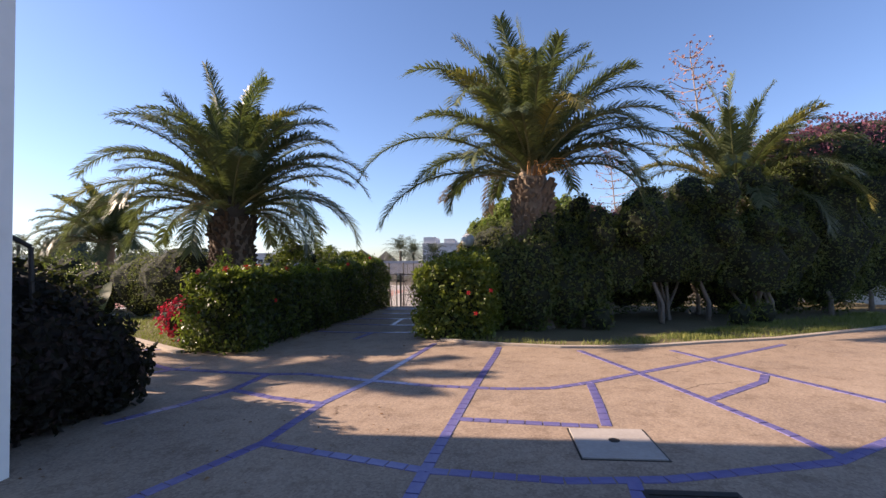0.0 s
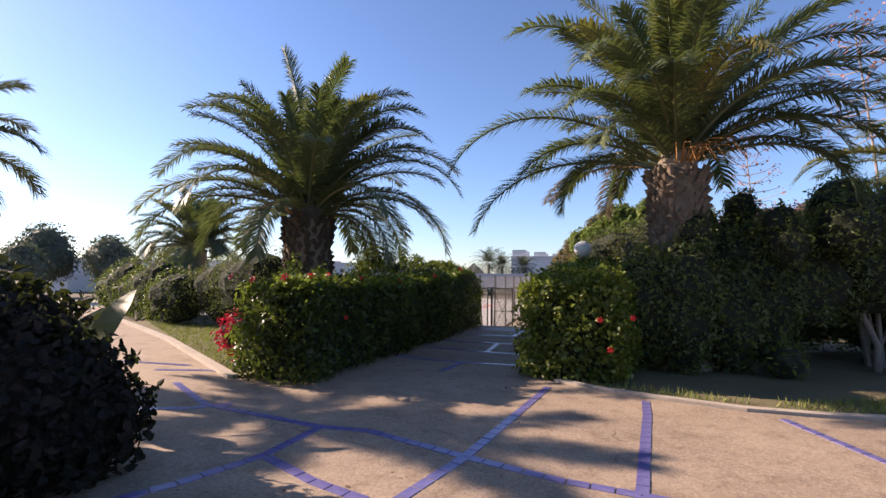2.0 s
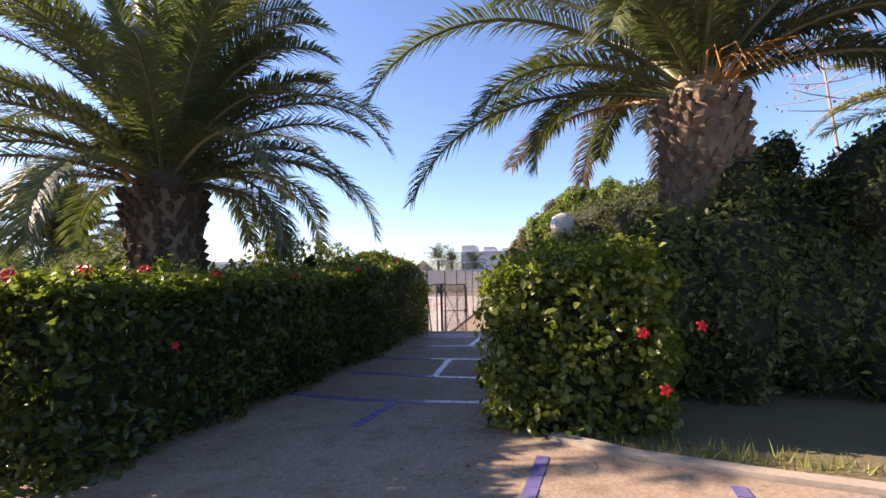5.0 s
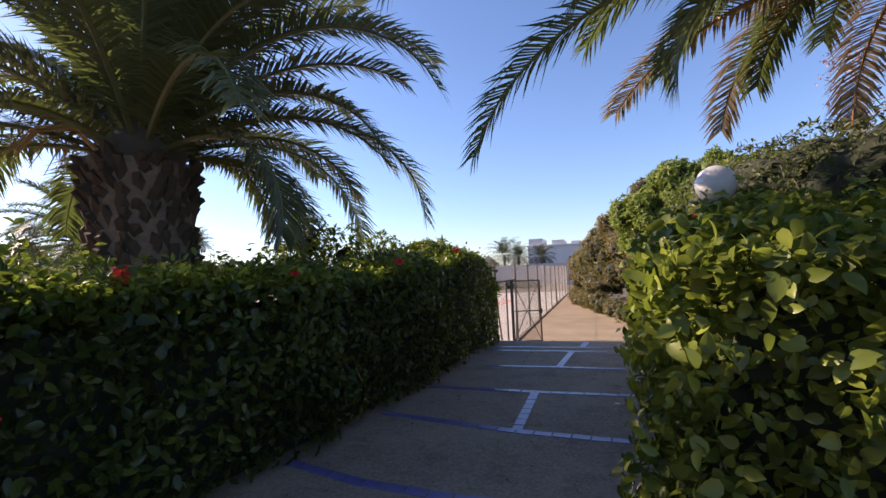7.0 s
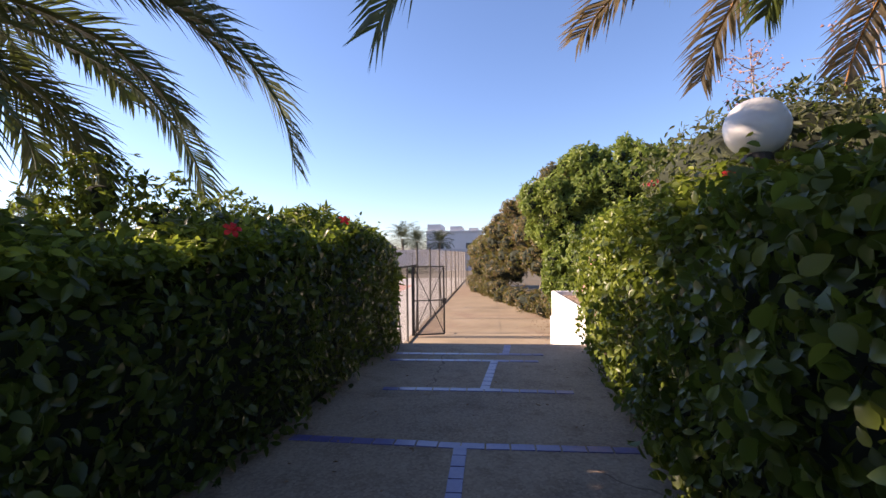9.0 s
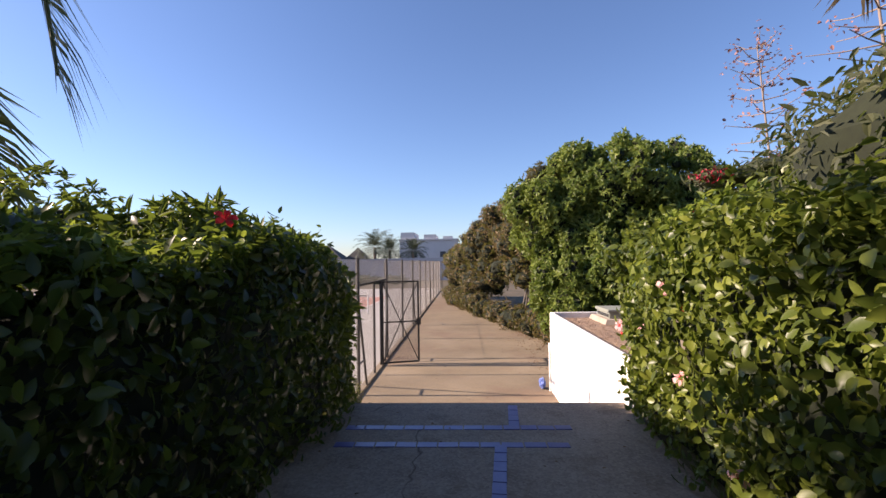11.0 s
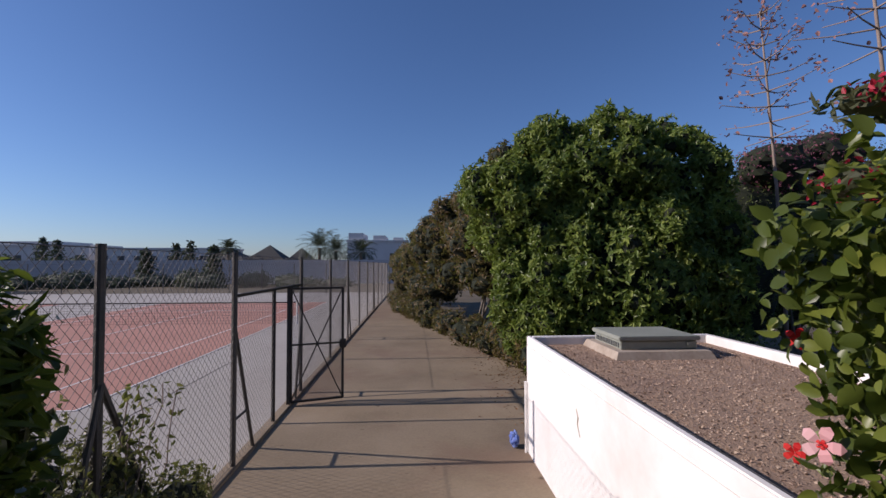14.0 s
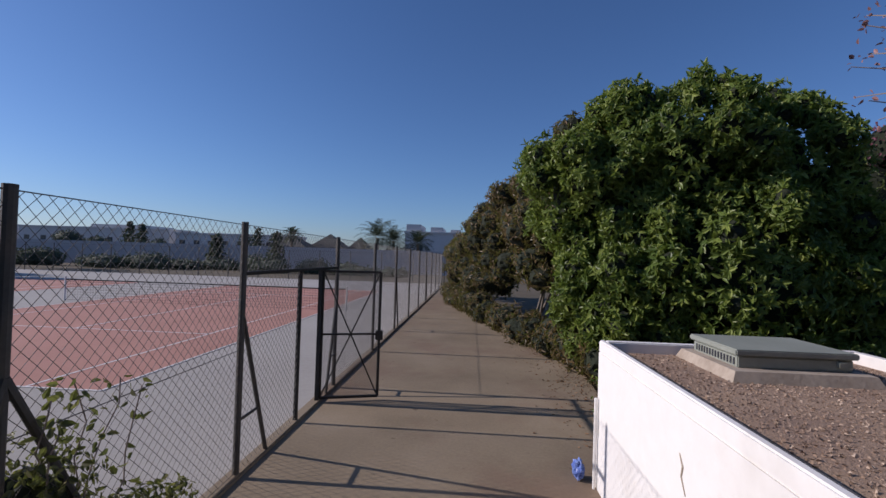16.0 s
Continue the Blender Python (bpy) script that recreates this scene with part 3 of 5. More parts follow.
def palm(label, at, radius, crown, count, length, seed, tips=(), low=5.0, boots=True, boot_mat=None, leaflet=0.5, yellow=0.0, stalks=None, group="date palms in the garden"):
    """A date palm: shaggy trunk of old leaf bases, an upright tuft of young leaves and a crown of arching feathered ones."""
    rng = np.random.default_rng(seed)
    top = thing("palm_tree", at, label, "palm tree", group)
    base, head = Vector(at), Vector(crown)
    girth = lambda f: radius * (1.1 - 0.26 * f + 0.26 * f ** 4)
    bm = bmesh.new()
    n = 14
    tube(bm, [base.lerp(head, i / n) + Vector((lumpy((i, seed, 0), 0.7, 0.05), 0, 0)) for i in range(n + 1)],
         [girth(i / n) * (1 + lumpy((i * 0.9, seed, 4), 1.0, 0.08)) for i in range(n + 1)], 16)
    trunk = part("trunk", bm, BARK, top, "rough brown palm trunk", True)
    part("crown_base", tube(bmesh.new(), [head + Vector((0, 0, z)) for z in (-0.12, 0.12, 0.4, 0.75)], [girth(1) * k for k in (0.85, 0.72, 0.4, 0.12)], 14), boot_mat or BOOT, top, "fibrous frond bases", True)
    if boots:
        w = 0.07
        shape = [(0, 0.0, -0.13), (-w, -0.005, -0.02), (w, -0.005, -0.02), (-w * 0.62, 0.075, 0.09), (w * 0.5, 0.06, 0.1), (0, -0.03, 0.12), (0, 0.045, -0.01)]
        sides = [(0, 2, 6), (2, 4, 6), (4, 3, 6), (3, 1, 6), (1, 0, 6), (3, 4, 5), (1, 3, 5), (4, 2, 5)]
        me = mesh_from("leaf_base", shape, sides, boot_mat or BOOT)
        rows, made, rest_v, rest_f = int((head - base).length / 0.115), 0, [], []
        for j in reversed(range(rows)):
            f = (j + 0.5) / rows
            c = base.lerp(head, f)
            r = girth(f) * 0.98
            per = 17
            for k in range(per):
                a = (k + 0.5 * (j % 2)) * math.tau / per + rng.uniform(-0.12, 0.12)
                m = pose(c.x + r * math.cos(a), c.y + r * math.sin(a), c.z + rng.uniform(-0.03, 0.03), rng.uniform(-30, 14), rng.uniform(-18, 18), math.degrees(a) - 90) @ Matrix.Diagonal((rng.uniform(0.75, 1.25), rng.uniform(0.5, 1.7), rng.uniform(0.75, 1.4), 1))
                if made < 290 and math.sin(a) < 0.3:
                    ob = hook(new("leaf_base", me), trunk)
                    ob.matrix_basis = m
                    made += 1
                else:
                    s = len(rest_v)
                    rest_v += [tuple(m @ Vector(v)) for v in shape]
                    rest_f += [tuple(s + q for q in t) for t in sides]
        solid("leaf_bases", rest_v, rest_f, boot_mat or BOOT, trunk, kind="stuff")
    plan = [(*arch(head + Vector((0, 0, 0.1)), tip, sag * 1.22), mat) for tip, sag, mat in tips]
    for i in range(count):
        f = (i + 0.5) / count
        rise = 84 - (84 - low) * f ** 0.9 + rng.uniform(-6, 6)
        plan.append((i * 137.5 + rng.uniform(-14, 14), rise, length * (0.8 + 0.2 * math.sin(math.pi * f)) * rng.uniform(0.9, 1.06), (28 + 85 * f ** 0.8) * rng.uniform(0.8, 1.15), FROND_YELLOW if rng.uniform() < yellow else FROND_LEAF))
    for az, rise, ln, sag, mat in plan:
        leafy, bm = frond_mesh(rng, rise, ln, sag, leaflet, mat)
        out = max(0.0, math.cos(radians(rise)))
        m = Matrix.Translation(head + Vector((0, 0, 0.02 + 0.2 * max(0.0, math.sin(radians(rise)))))) @ pose(0, 0, 0, 0, 0, az - 90) @ Matrix.Translation((0, radius * 0.3 * out, 0))
        ob = hook(new("frond", leafy), top)
        ob.matrix_basis = m
        rib = part("rib", bm, RACHIS if mat != FROND_DRY else RACHIS_ORANGE, ob)
        rib.matrix_parent_inverse = Matrix()
    if stalks:
        # dried fruit stalks between the lowest leaves
        for k in range(12):
            a = radians(stalks + rng.uniform(-32, 32))
            d = Vector((math.cos(a), math.sin(a), 0))
            foot = head + d * radius * 0.7 + Vector((0, 0, 0.05))
            ln = rng.uniform(0.55, 1.0)
            part("fruit_stalk", tube(bmesh.new(), [foot, foot + d * ln * 0.35 + Vector((0, 0, 0.4 * ln)), foot + d * ln * 0.75 + Vector((0, 0, 0.3 * ln)), foot + d * ln + Vector((0, 0, -0.1 * ln))], [0.014, 0.011, 0.009, 0.004], 5), RACHIS_ORANGE, top, "dry orange fruit stalk")
    return top


# ---- ground, paving and terraces ----
LOW = -1.17
EDGE = 16.1
g = [(-2500, -600, -0.06), (2500, -600, -0.06), (2500, EDGE - 0.2, -0.06), (-2500, EDGE - 0.2, -0.06), (-2500, EDGE - 0.2, LOW - 0.06), (2500, EDGE - 0.2, LOW - 0.06), (2500, 4000, LOW - 0.06), (-2500, 4000, LOW - 0.06)]
ground = solid("ground", g, [(0, 1, 2, 3), (3, 2, 5, 4), (4, 5, 6, 7)], SOIL)
tagged(ground, "dark garden soil stepping down to the sports courts", "ground", kind="structure")

outline = [(14, -10), (14, 13.6), (10.5, 11.7), (7.7, 10.15), (5.3, 9.0), (3.9, 8.6), (2.9, 8.25), (2.0, 8.1), (1.2, 8.1), (0.4, 8.3), (-0.4, 8.55), (-1.0, 8.9), (-1.3, 9.6),
           (-1.15, 11), (-0.95, 13), (-0.8, EDGE), (-3.75, EDGE), (-3.85, 13), (-4.2, 10), (-4.4, 8.6), (-4.8, 7.9), (-5.5, 7.5), (-9.5, 10.1), (-11.8, 11.4), (-22, 17.0), (-23, 15.0), (-12, 8.7), (-8.0, 6.1), (-6.9, 5.0), (-6.4, 3.2), (-9, -10)]
plaza = part("pavement", slab(bmesh.new(), outline, -0.2, 0.0), PAVING, None)
tagged(plaza, "beige washed-pebble concrete paving with blue tile lines", "pavement", kind="structure")

# retaining face of the upper terrace and the lower path
bm = block(bmesh.new(), -12, -0.72, EDGE - 0.19, EDGE - 0.004, LOW - 0.1, -0.204)
tagged(part("wall_terrace", bm, WHITEWASH), "whitewashed retaining face under the terrace edge", "retaining wall", kind="structure")
lower = part("path", slab(bmesh.new(), [(-4.62, EDGE - 0.002), (-0.3, EDGE - 0.002), (-0.3, 21.0), (0.3, 24), (0.5, 27.0), (-0.3, 32), (-2.0, 40), (-3.0, 56), (-4.62, 56)], LOW - 0.1, LOW), CONCRETE)
tagged(lower, "dusty tan concrete path beside the tennis court fence", "path", kind="structure")
tagged(part("court_surround", slab(bmesh.new(), [(-48, EDGE + 0.02), (-4.66, EDGE + 0.02), (-4.66, 58), (-48, 58)], LOW - 0.1, LOW - 0.012), COURT_GREY), "pale grey painted concrete round the tennis courts", "court surface", kind="structure")
tagged(part("kerb", block(bmesh.new(), -4.66, -4.5, EDGE + 0.05, 56, LOW - 0.1, LOW + 0.045, 0.012), CONCRETE), "low concrete kerb under the fence", "kerb", kind="structure")


def kerb_line(pts, width, z0, z1, name, label):
    bm = bmesh.new()
    ring = []
    for i, p in enumerate(pts):
        a, b = Vector(pts[max(i - 1, 0)]), Vector(pts[min(i + 1, len(pts) - 1)])
        d = (b - a).normalized()
        s = Vector((-d.y, d.x)) * width
        p = Vector(p)
        q = p + s
        ring.append([bm.verts.new((*c, z)) for c, z in ((p, z0), (p, z1), (q, z1), (q, z0))])
    for a, b in zip(ring, ring[1:]):
        for k in range(4):
            bm.faces.new((a[k], a[(k + 1) % 4], b[(k + 1) % 4], b[k]))
    bm.faces.new(ring[0])
    bm.faces.new(ring[-1])
    return tagged(part(name, bm, KERB), label, "kerb", kind="structure")


kerb_line([(10.5, 11.72), (7.7, 10.17), (5.3, 9.02), (3.9, 8.62), (2.9, 8.27), (2.0, 8.12), (1.2, 8.12), (0.4, 8.32), (-0.4, 8.57), (-1.0, 8.92)][::-1], 0.12, -0.15, 0.035, "kerb", "pale concrete kerb along the curved lawn edge")
kerb_line([(-5.5, 7.52), (-9.5, 10.12), (-11.8, 11.42), (-22, 17.02)][::-1], 0.14, -0.15, 0.05, "kerb", "pale concrete kerb between side path and lawn")

# lawns
lawn_r = part("lawn", slab(bmesh.new(), [(-0.9, 9.05), (0.4, 8.46), (1.2, 8.25), (2.0, 8.25), (2.9, 8.4), (3.9, 8.75), (5.3, 9.16), (7.7, 10.3), (12, 12.6), (12, 18), (-0.9, 15)], -0.08, -0.005), LAWN)
tagged(lawn_r, "dry yellow-green lawn and bare soil under shrubs", "lawn", kind="structure")
lawn_l = part("lawn", slab(bmesh.new(), [(-5.6, 7.72), (-9.45, 10.27), (-11.75, 11.57), (-22, 17.2), (-22, 15.9), (-22, 15.91), (-5.2, 15.9), (-5.2, 8)][:3] + [(-14, 12.85), (-14, 15.85), (-4.9, 15.85), (-4.9, 8.2)], -0.08, -0.005), LAWN)
tagged(lawn_l, "sunlit green lawn behind the hibiscus hedge", "lawn", kind="structure")


def grass_patch(rng, spots, height):
    verts, faces = [], []
    for x, y in spots:
        h = height * rng.uniform(0.4, 1.3)
        a = rng.uniform(0, math.tau)
        dx, dy = 0.008 * math.cos(a), 0.008 * math.sin(a)
        lx, ly = rng.normal(0, 0.4 * h), rng.normal(0, 0.4 * h)
        b = len(verts)
        verts += [(x - dx, y - dy, -0.01), (x + dx, y + dy, -0.01), (x + lx, y + ly, h)]
        faces.append((b, b + 1, b + 2))
    return verts, faces


def scatter(rng, count, x0, x1, y0, y1, keep):
    out = []
    while len(out) < count:
        x, y = rng.uniform(x0, x1), rng.uniform(y0, y1)
        if keep(x, y):
            out.append((x, y))
    return out


rng = np.random.default_rng(5)
edge_y = lambda x: float(np.interp(x, [-1, -0.4, 0.4, 1.2, 2.0, 2.9, 3.9, 5.3, 7.7, 12], [9.1, 8.75, 8.5, 8.3, 8.3, 8.45, 8.8, 9.2, 10.35, 12.6]))
spots = scatter(rng, 11000, 1.6, 10, 8.3, 13, lambda x, y: 0 < y - edge_y(x) < 0.35 + 0.28 * max(0.0, x - 1.6) and y - edge_y(x) < 1.7 and rng.uniform() < min(1.0, 0.12 + 0.22 * (x - 1.6)) * (0.2 + 0.8 * (noise.noise((x * 1.1, y * 1.1, 0)) > -0.05)))
tagged(solid("grass", *grass_patch(rng, spots, 0.09), GRASS), "sparse dry grass along the kerb", "grass", kind="stuff")
spots = scatter(rng, 12000, -13, -5.2, 7.8, 14, lambda x, y: y > 7.75 + max(0, (-5.5 - x)) * 0.66 and y < 13)
tagged(solid("grass", *grass_patch(rng, spots, 0.06), GRASS), "short sunlit lawn grass", "grass", kind="stuff")
spots = scatter(rng, 260, -0.9, 1.4, 8.45, 9.2, lambda x, y: 0 < y - edge_y(x) < 0.3)
tagged(solid("grass", *grass_patch(rng, spots, 0.1), GRASS), "green weeds at the foot of the hedge", "grass", kind="stuff")

# whitewashed building beside the plaza, seen only by its corner
house = thing("building", (-7, -2, 0), "white rendered building with a flat overhanging roof", "building")
part("wall", block(bmesh.new(), -12, -3.5, -12, 3.02, -0.1, 6.0), WHITEWASH, house)
part("roof", block(bmesh.new(), -12.5, -3.3, -12.5, 3.3, 6.0, 6.3, 0.02), WHITEWASH, house)
# Unseen wing, added only to throw the shade edge across the plaza.
part("shadow_wing", block(bmesh.new(), -16, -7.6, 3.025, 4.05, -0.1, 7.6), WHITEWASH, house)

# ---- raised box with gravel roof and access lid ----
box = thing("roof_box", (0.5, 18.4, LOW), "whitewashed low structure with gravel roof beside the path", "utility structure")
bm = block(bmesh.new(), -0.68, 1.95, EDGE + 0.01, 20.7, LOW - 0.1, 0.29)
part("wall", bm, WHITEWASH, box)
for x0, x1, y0, y1 in ((-0.68, -0.62, EDGE + 0.01, 20.7), (-0.62, 1.95, 20.6, 20.7), (1.85, 1.95, EDGE + 0.01, 20.6)):
    part("parapet", block(bmesh.new(), x0, x1, y0, y1, 0.29, 0.42, 0.012), WHITEWASH, box)
# Raised dark strip standing for the parapet's shadow on the gravel.
part("shade_strip", block(bmesh.new(), -0.62, -0.57, EDGE + 0.02, 20.6, 0.29, 0.395, 0.005), PARAPET_SHADE, box, "dark strip coloured as the parapet's shadow")
part("gravel_bed", block(bmesh.new(), -0.56, 1.85, EDGE + 0.02, 20.6, 0.288, 0.31), GRAVEL, box, "brown gravel roof")
rng = np.random.default_rng(8)
P = np.stack([rng.uniform(-0.55, 1.83, 15000), rng.uniform(EDGE + 0.2, 20.58, 15000), rng.uniform(0.304, 0.314, 15000)], axis=1)
solid("loose_gravel", *leaf_mesh(rng, P, np.tile((0.0, 0.0, 1.0), (15000, 1)), 0.021, 0.018, 0.5, 0.0, 0.5), PEBBLE, box, kind="stuff")
bm = rod(bmesh.new(), (-0.71, 20.66, LOW), (-0.71, 20.66, -0.2), 0.018, n=8)
part("drain_pipe", bm, WHITEWASH, box)
part("stain_crack", tube(bmesh.new(), [Vector((-0.683, 18.75, 0.02)), Vector((-0.684, 18.7, -0.05)), Vector((-0.684, 18.72, -0.12)), Vector((-0.683, 18.66, -0.22))], [0.004, 0.007, 0.006, 0.003], 4), CEMENT, box, "dark crack in the whitewash")

lid = thing("access_hatch", (0.8, 20.0, 0.31), "grey-green steel access hatch on a cement plinth", "hatch")
bm = block(bmesh.new(), 0.06, 1.28, 19.5, 20.57, 0.29, 0.4)
for v in bm.verts:
    if v.co.z > 0.35:
        v.co.x += 0.05 if v.co.x < 0.7 else -0.05
        v.co.y += 0.05 if v.co.y < 20 else -0.05
part("plinth", bm, CEMENT, lid, "crumbling cement plinth")
part("frame", block(bmesh.new(), 0.2, 1.14, 19.68, 20.45, 0.4, 0.5, 0.008), HATCH_METAL, lid)
part("lid", block(bmesh.new(), 0.17, 1.17, 19.65, 20.48, 0.508, 0.56, 0.01), HATCH_METAL, lid)
for k in range(14):
    part("slot", block(bmesh.new(), 0.192, 0.2, 19.72 + 0.05 * k, 19.74 + 0.05 * k, 0.42, 0.48), DARK_GLASS, lid)
part("latch", block(bmesh.new(), 1.0, 1.06, 19.645, 19.68, 0.44, 0.49, 0.004), HATCH_METAL, lid)
bag = thing("plastic_bag", (-0.83, 20.85, LOW), "crumpled blue plastic bag against the wall", "bag")
bm = bmesh.new()
bmesh.ops.create_icosphere(bm, subdivisions=3, radius=1)
for v in bm.verts:
    v.co = Vector((-0.83, 20.86, LOW + 0.11)) + Vector((v.co.x * 0.06, v.co.y * 0.09, v.co.z * 0.11)) * (1 + lumpy(v.co, 3, 0.5))
part("bag_body", bm, BLUE_PLASTIC, bag)

# ---- manhole cover and drain in the paving ----
cover = thing("manhole_cover", (1.0, 3.9, 0), "square pale concrete inspection cover set in paving", "manhole cover")
part("rim", block(bmesh.new(), 0.66, 1.32, 3.58, 4.24, -0.05, 0.004), IRON, cover)
part("slab", block(bmesh.new(), 0.675, 1.305, 3.595, 4.225, -0.05, 0.012, 0.004), COVER, cover)
part("lifting_ring", rod(bmesh.new(), (1.0, 3.95, 0.01), (1.0, 3.95, 0.016), 0.045, n=14), IRON, cover)
drain = thing("drain_grate", (1.25, 3.0, 0), "dark iron drain grate in the paving", "grate")
part("frame", block(bmesh.new(), 0.95, 1.55, 2.7, 3.14, -0.05, 0.006), IRON, drain)
for k in range(6):
    part("bar", block(bmesh.new(), 0.98, 1.52, 2.74 + 0.065 * k, 2.765 + 0.065 * k, 0.004, 0.012), IRON, drain)

# ---- hedges ----
row_l = Row([(-4.8, 7.5), (-4.7, 9.0), (-4.55, 10.5), (-4.35, 12.5), (-4.25, 14.5), (-4.25, 15.5), (-4.25, 16.3)], 0.62, [1.34, 1.34, 1.34, 1.45, 1.6, 1.5, 1.12])
hedge_l = hedge("hedge", "long clipped hibiscus hedge with scattered red flowers", row_l, 21, 38000, (0.085, 0.044), LEAF_HEDGE_SHADED, limes=4600, lime=0.8, tall_by=1.15, rough=0.13)
rng = np.random.default_rng(31)
for x, y, z, f in ((-5.3, 7.3, 1.47, (-0.4, -1, 0.5)), (-4.9, 7.25, 1.43, (-0.2, -1, 0.4)), (-4.5, 7.4, 1.47, (0.2, -1, 0.5)), (-4.35, 7.8, 1.49, (0.6, -1, 0.6)), (-4.15, 9.0, 1.45, (0.9, -0.6, 0.5)), (-4.5, 8.5, 1.51, (0.2, -0.6, 0.8)),
                   (-3.75, 11.8, 1.52, (0.6, -0.6, 0.6)), (-4.1, 8.4, 0.85, (1, -0.3, 0.1)), (-5.4, 7.5, 1.0, (-1, -0.6, 0.1)), (-3.6, 13.5, 1.7, (0.5, -0.6, 0.6)), (-4.0, 10.3, 1.42, (0.4, -0.5, 0.8)), (-5.2, 7.2, 0.75, (-0.6, -1, 0.2))):
    put_flower(RED_FLOWER if z > 1.2 else SMALL_RED_FLOWER, hedge_l, (x, y, z), f, "red hibiscus flower")
row_r = Row([(-0.75, 8.95), (-0.62, 10.2), (-0.42, 12), (-0.28, 14), (-0.12, 15.9)], 0.72, [1.4, 1.58, 1.64, 1.74, 1.6])
hedge_r = hedge("hedge", "broad overgrown hibiscus hedge with pink and red flowers", row_r, 22, 42000, (0.078, 0.05), limes=900, lime=0.25, tall_by=0.9, rough=0.16, sprays=420)
for x, y, z, f in ((-0.38, 8.18, 0.97, (0, -1, 0.2)), (-0.26, 8.18, 0.6, (0, -1, 0.2)), (0.02, 8.3, 1.0, (0.2, -1, 0.4)), (-1.05, 14.2, 1.15, (-1, -0.4, 0.2)), (-0.8, 12.0, 1.8, (-0.5, -1, 0.6))):
    put_flower(SMALL_RED_FLOWER, hedge_r, (x, y, z), f, "red hibiscus flower")
for x, y, z, f in ((-0.82, 16.0, 1.14, (-1, -0.8, 0.2)), (-0.8, 16.05, 0.7, (-1, -0.8, 0.2))):
    put_flower(SMALL_RED_FLOWER, hedge_r, (x, y, z), f, "red hibiscus flower")
for x, y, z, f in ((-1.1, 13.62, 0.38, (-1, -0.5, 0.1)), (-1.03, 14.55, 1.27, (-1, -0.8, 0.2)), (-0.98, 15.15, 0.94, (-1, -0.7, 0.2)), (-0.92, 15.8, 0.83, (-1, -0.6, 0.2)), (-1.0, 14.4, 0.68, (-1, -0.6, 0.3))):
    bloom = put_flower(PINK_FLOWER, hedge_r, (x, y, z), f, "pale pink hibiscus flower with a red heart")
    tagged(hook(new("flower_heart", HEART), bloom), "deep red heart").matrix_basis = Matrix.Translation((0, 0, 0.006))

# ---- palms ----
G, Y, D = FROND_LEAF, FROND_YELLOW, FROND_DRY
palm("large date palm with arching fronds and shaggy trunk", (1.05, 10.95, 0), 0.43, (1.03, 10.9, 3.4), 44, 3.3, 41,
     [((-2.6, 11.3, 2.5), 72, G), ((-2.75, 9.8, 3.3), 88, G), ((-1.6, 9.2, 5.3), 88, G), ((-0.7, 10.8, 6.8), 34, G), ((0.35, 9.7, 6.6), 30, G), ((0.75, 10.9, 7.2), 14, G), ((0.1, 11.4, 6.9), 24, G),
      ((1.55, 10.8, 6.7), 26, G), ((2.35, 10.7, 6.4), 66, G), ((2.8, 11.8, 6.4), 52, G), ((4.0, 10.2, 4.8), 100, G), ((4.35, 10.3, 3.6), 92, G), ((3.2, 10.2, 2.7), 95, G), ((3.9, 11.4, 4.4), 80, G),
      ((-1.3, 13.4, 3.4), 46, D), ((0.02, 14.0, 3.1), 84, D), ((1.5, 14.2, 3.0), 80, D), ((1.75, 8.5, 4.2), 100, Y), ((0.5, 8.2, 5.0), 92, G), ((-0.6, 8.3, 4.3), 95, G)],
     low=27, yellow=0.08, stalks=-70)
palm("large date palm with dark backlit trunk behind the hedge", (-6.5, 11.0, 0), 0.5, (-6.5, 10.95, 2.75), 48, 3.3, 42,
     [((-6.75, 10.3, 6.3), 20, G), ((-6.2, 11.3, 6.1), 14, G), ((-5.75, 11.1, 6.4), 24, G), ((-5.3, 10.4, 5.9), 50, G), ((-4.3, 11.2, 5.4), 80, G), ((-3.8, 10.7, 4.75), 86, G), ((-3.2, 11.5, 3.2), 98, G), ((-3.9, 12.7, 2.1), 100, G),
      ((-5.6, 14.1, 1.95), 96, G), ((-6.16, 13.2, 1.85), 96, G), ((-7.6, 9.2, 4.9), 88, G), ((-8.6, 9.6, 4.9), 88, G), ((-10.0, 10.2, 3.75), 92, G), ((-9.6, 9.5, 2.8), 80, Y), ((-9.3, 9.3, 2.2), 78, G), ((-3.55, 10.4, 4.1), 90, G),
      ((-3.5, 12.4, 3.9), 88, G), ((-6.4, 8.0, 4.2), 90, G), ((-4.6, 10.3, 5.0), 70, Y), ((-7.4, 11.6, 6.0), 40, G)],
     boot_mat=BOOT_SHADED, low=16, stalks=215)
palm("date palm rising out of dark shrubs with yellowing fronds", (7.1, 13.8, 0), 0.38, (7.1, 13.8, 3.2), 36, 3.1, 43,
     [((7.1, 13.8, 6.7), 18, G), ((7.9, 13.3, 6.2), 30, G), ((6.5, 14.1, 6.6), 24, G), ((8.8, 12.8, 5.0), 85, Y), ((9.4, 12.4, 2.7), 98, Y), ((5.9, 14.3, 5.9), 40, G), ((4.4, 14.7, 3.8), 90, G), ((8.6, 13.6, 4.4), 95, Y), ((9.9, 13.2, 3.6), 90, G), ((4.9, 13.0, 4.3), 90, G)],
     boots=False, low=0, yellow=0.25)
palm("date palm beside the side path", (-10.7, 6.2, 0), 0.2, (-10.7, 6.3, 3.4), 17, 1.9, 45, boots=False, low=-12)
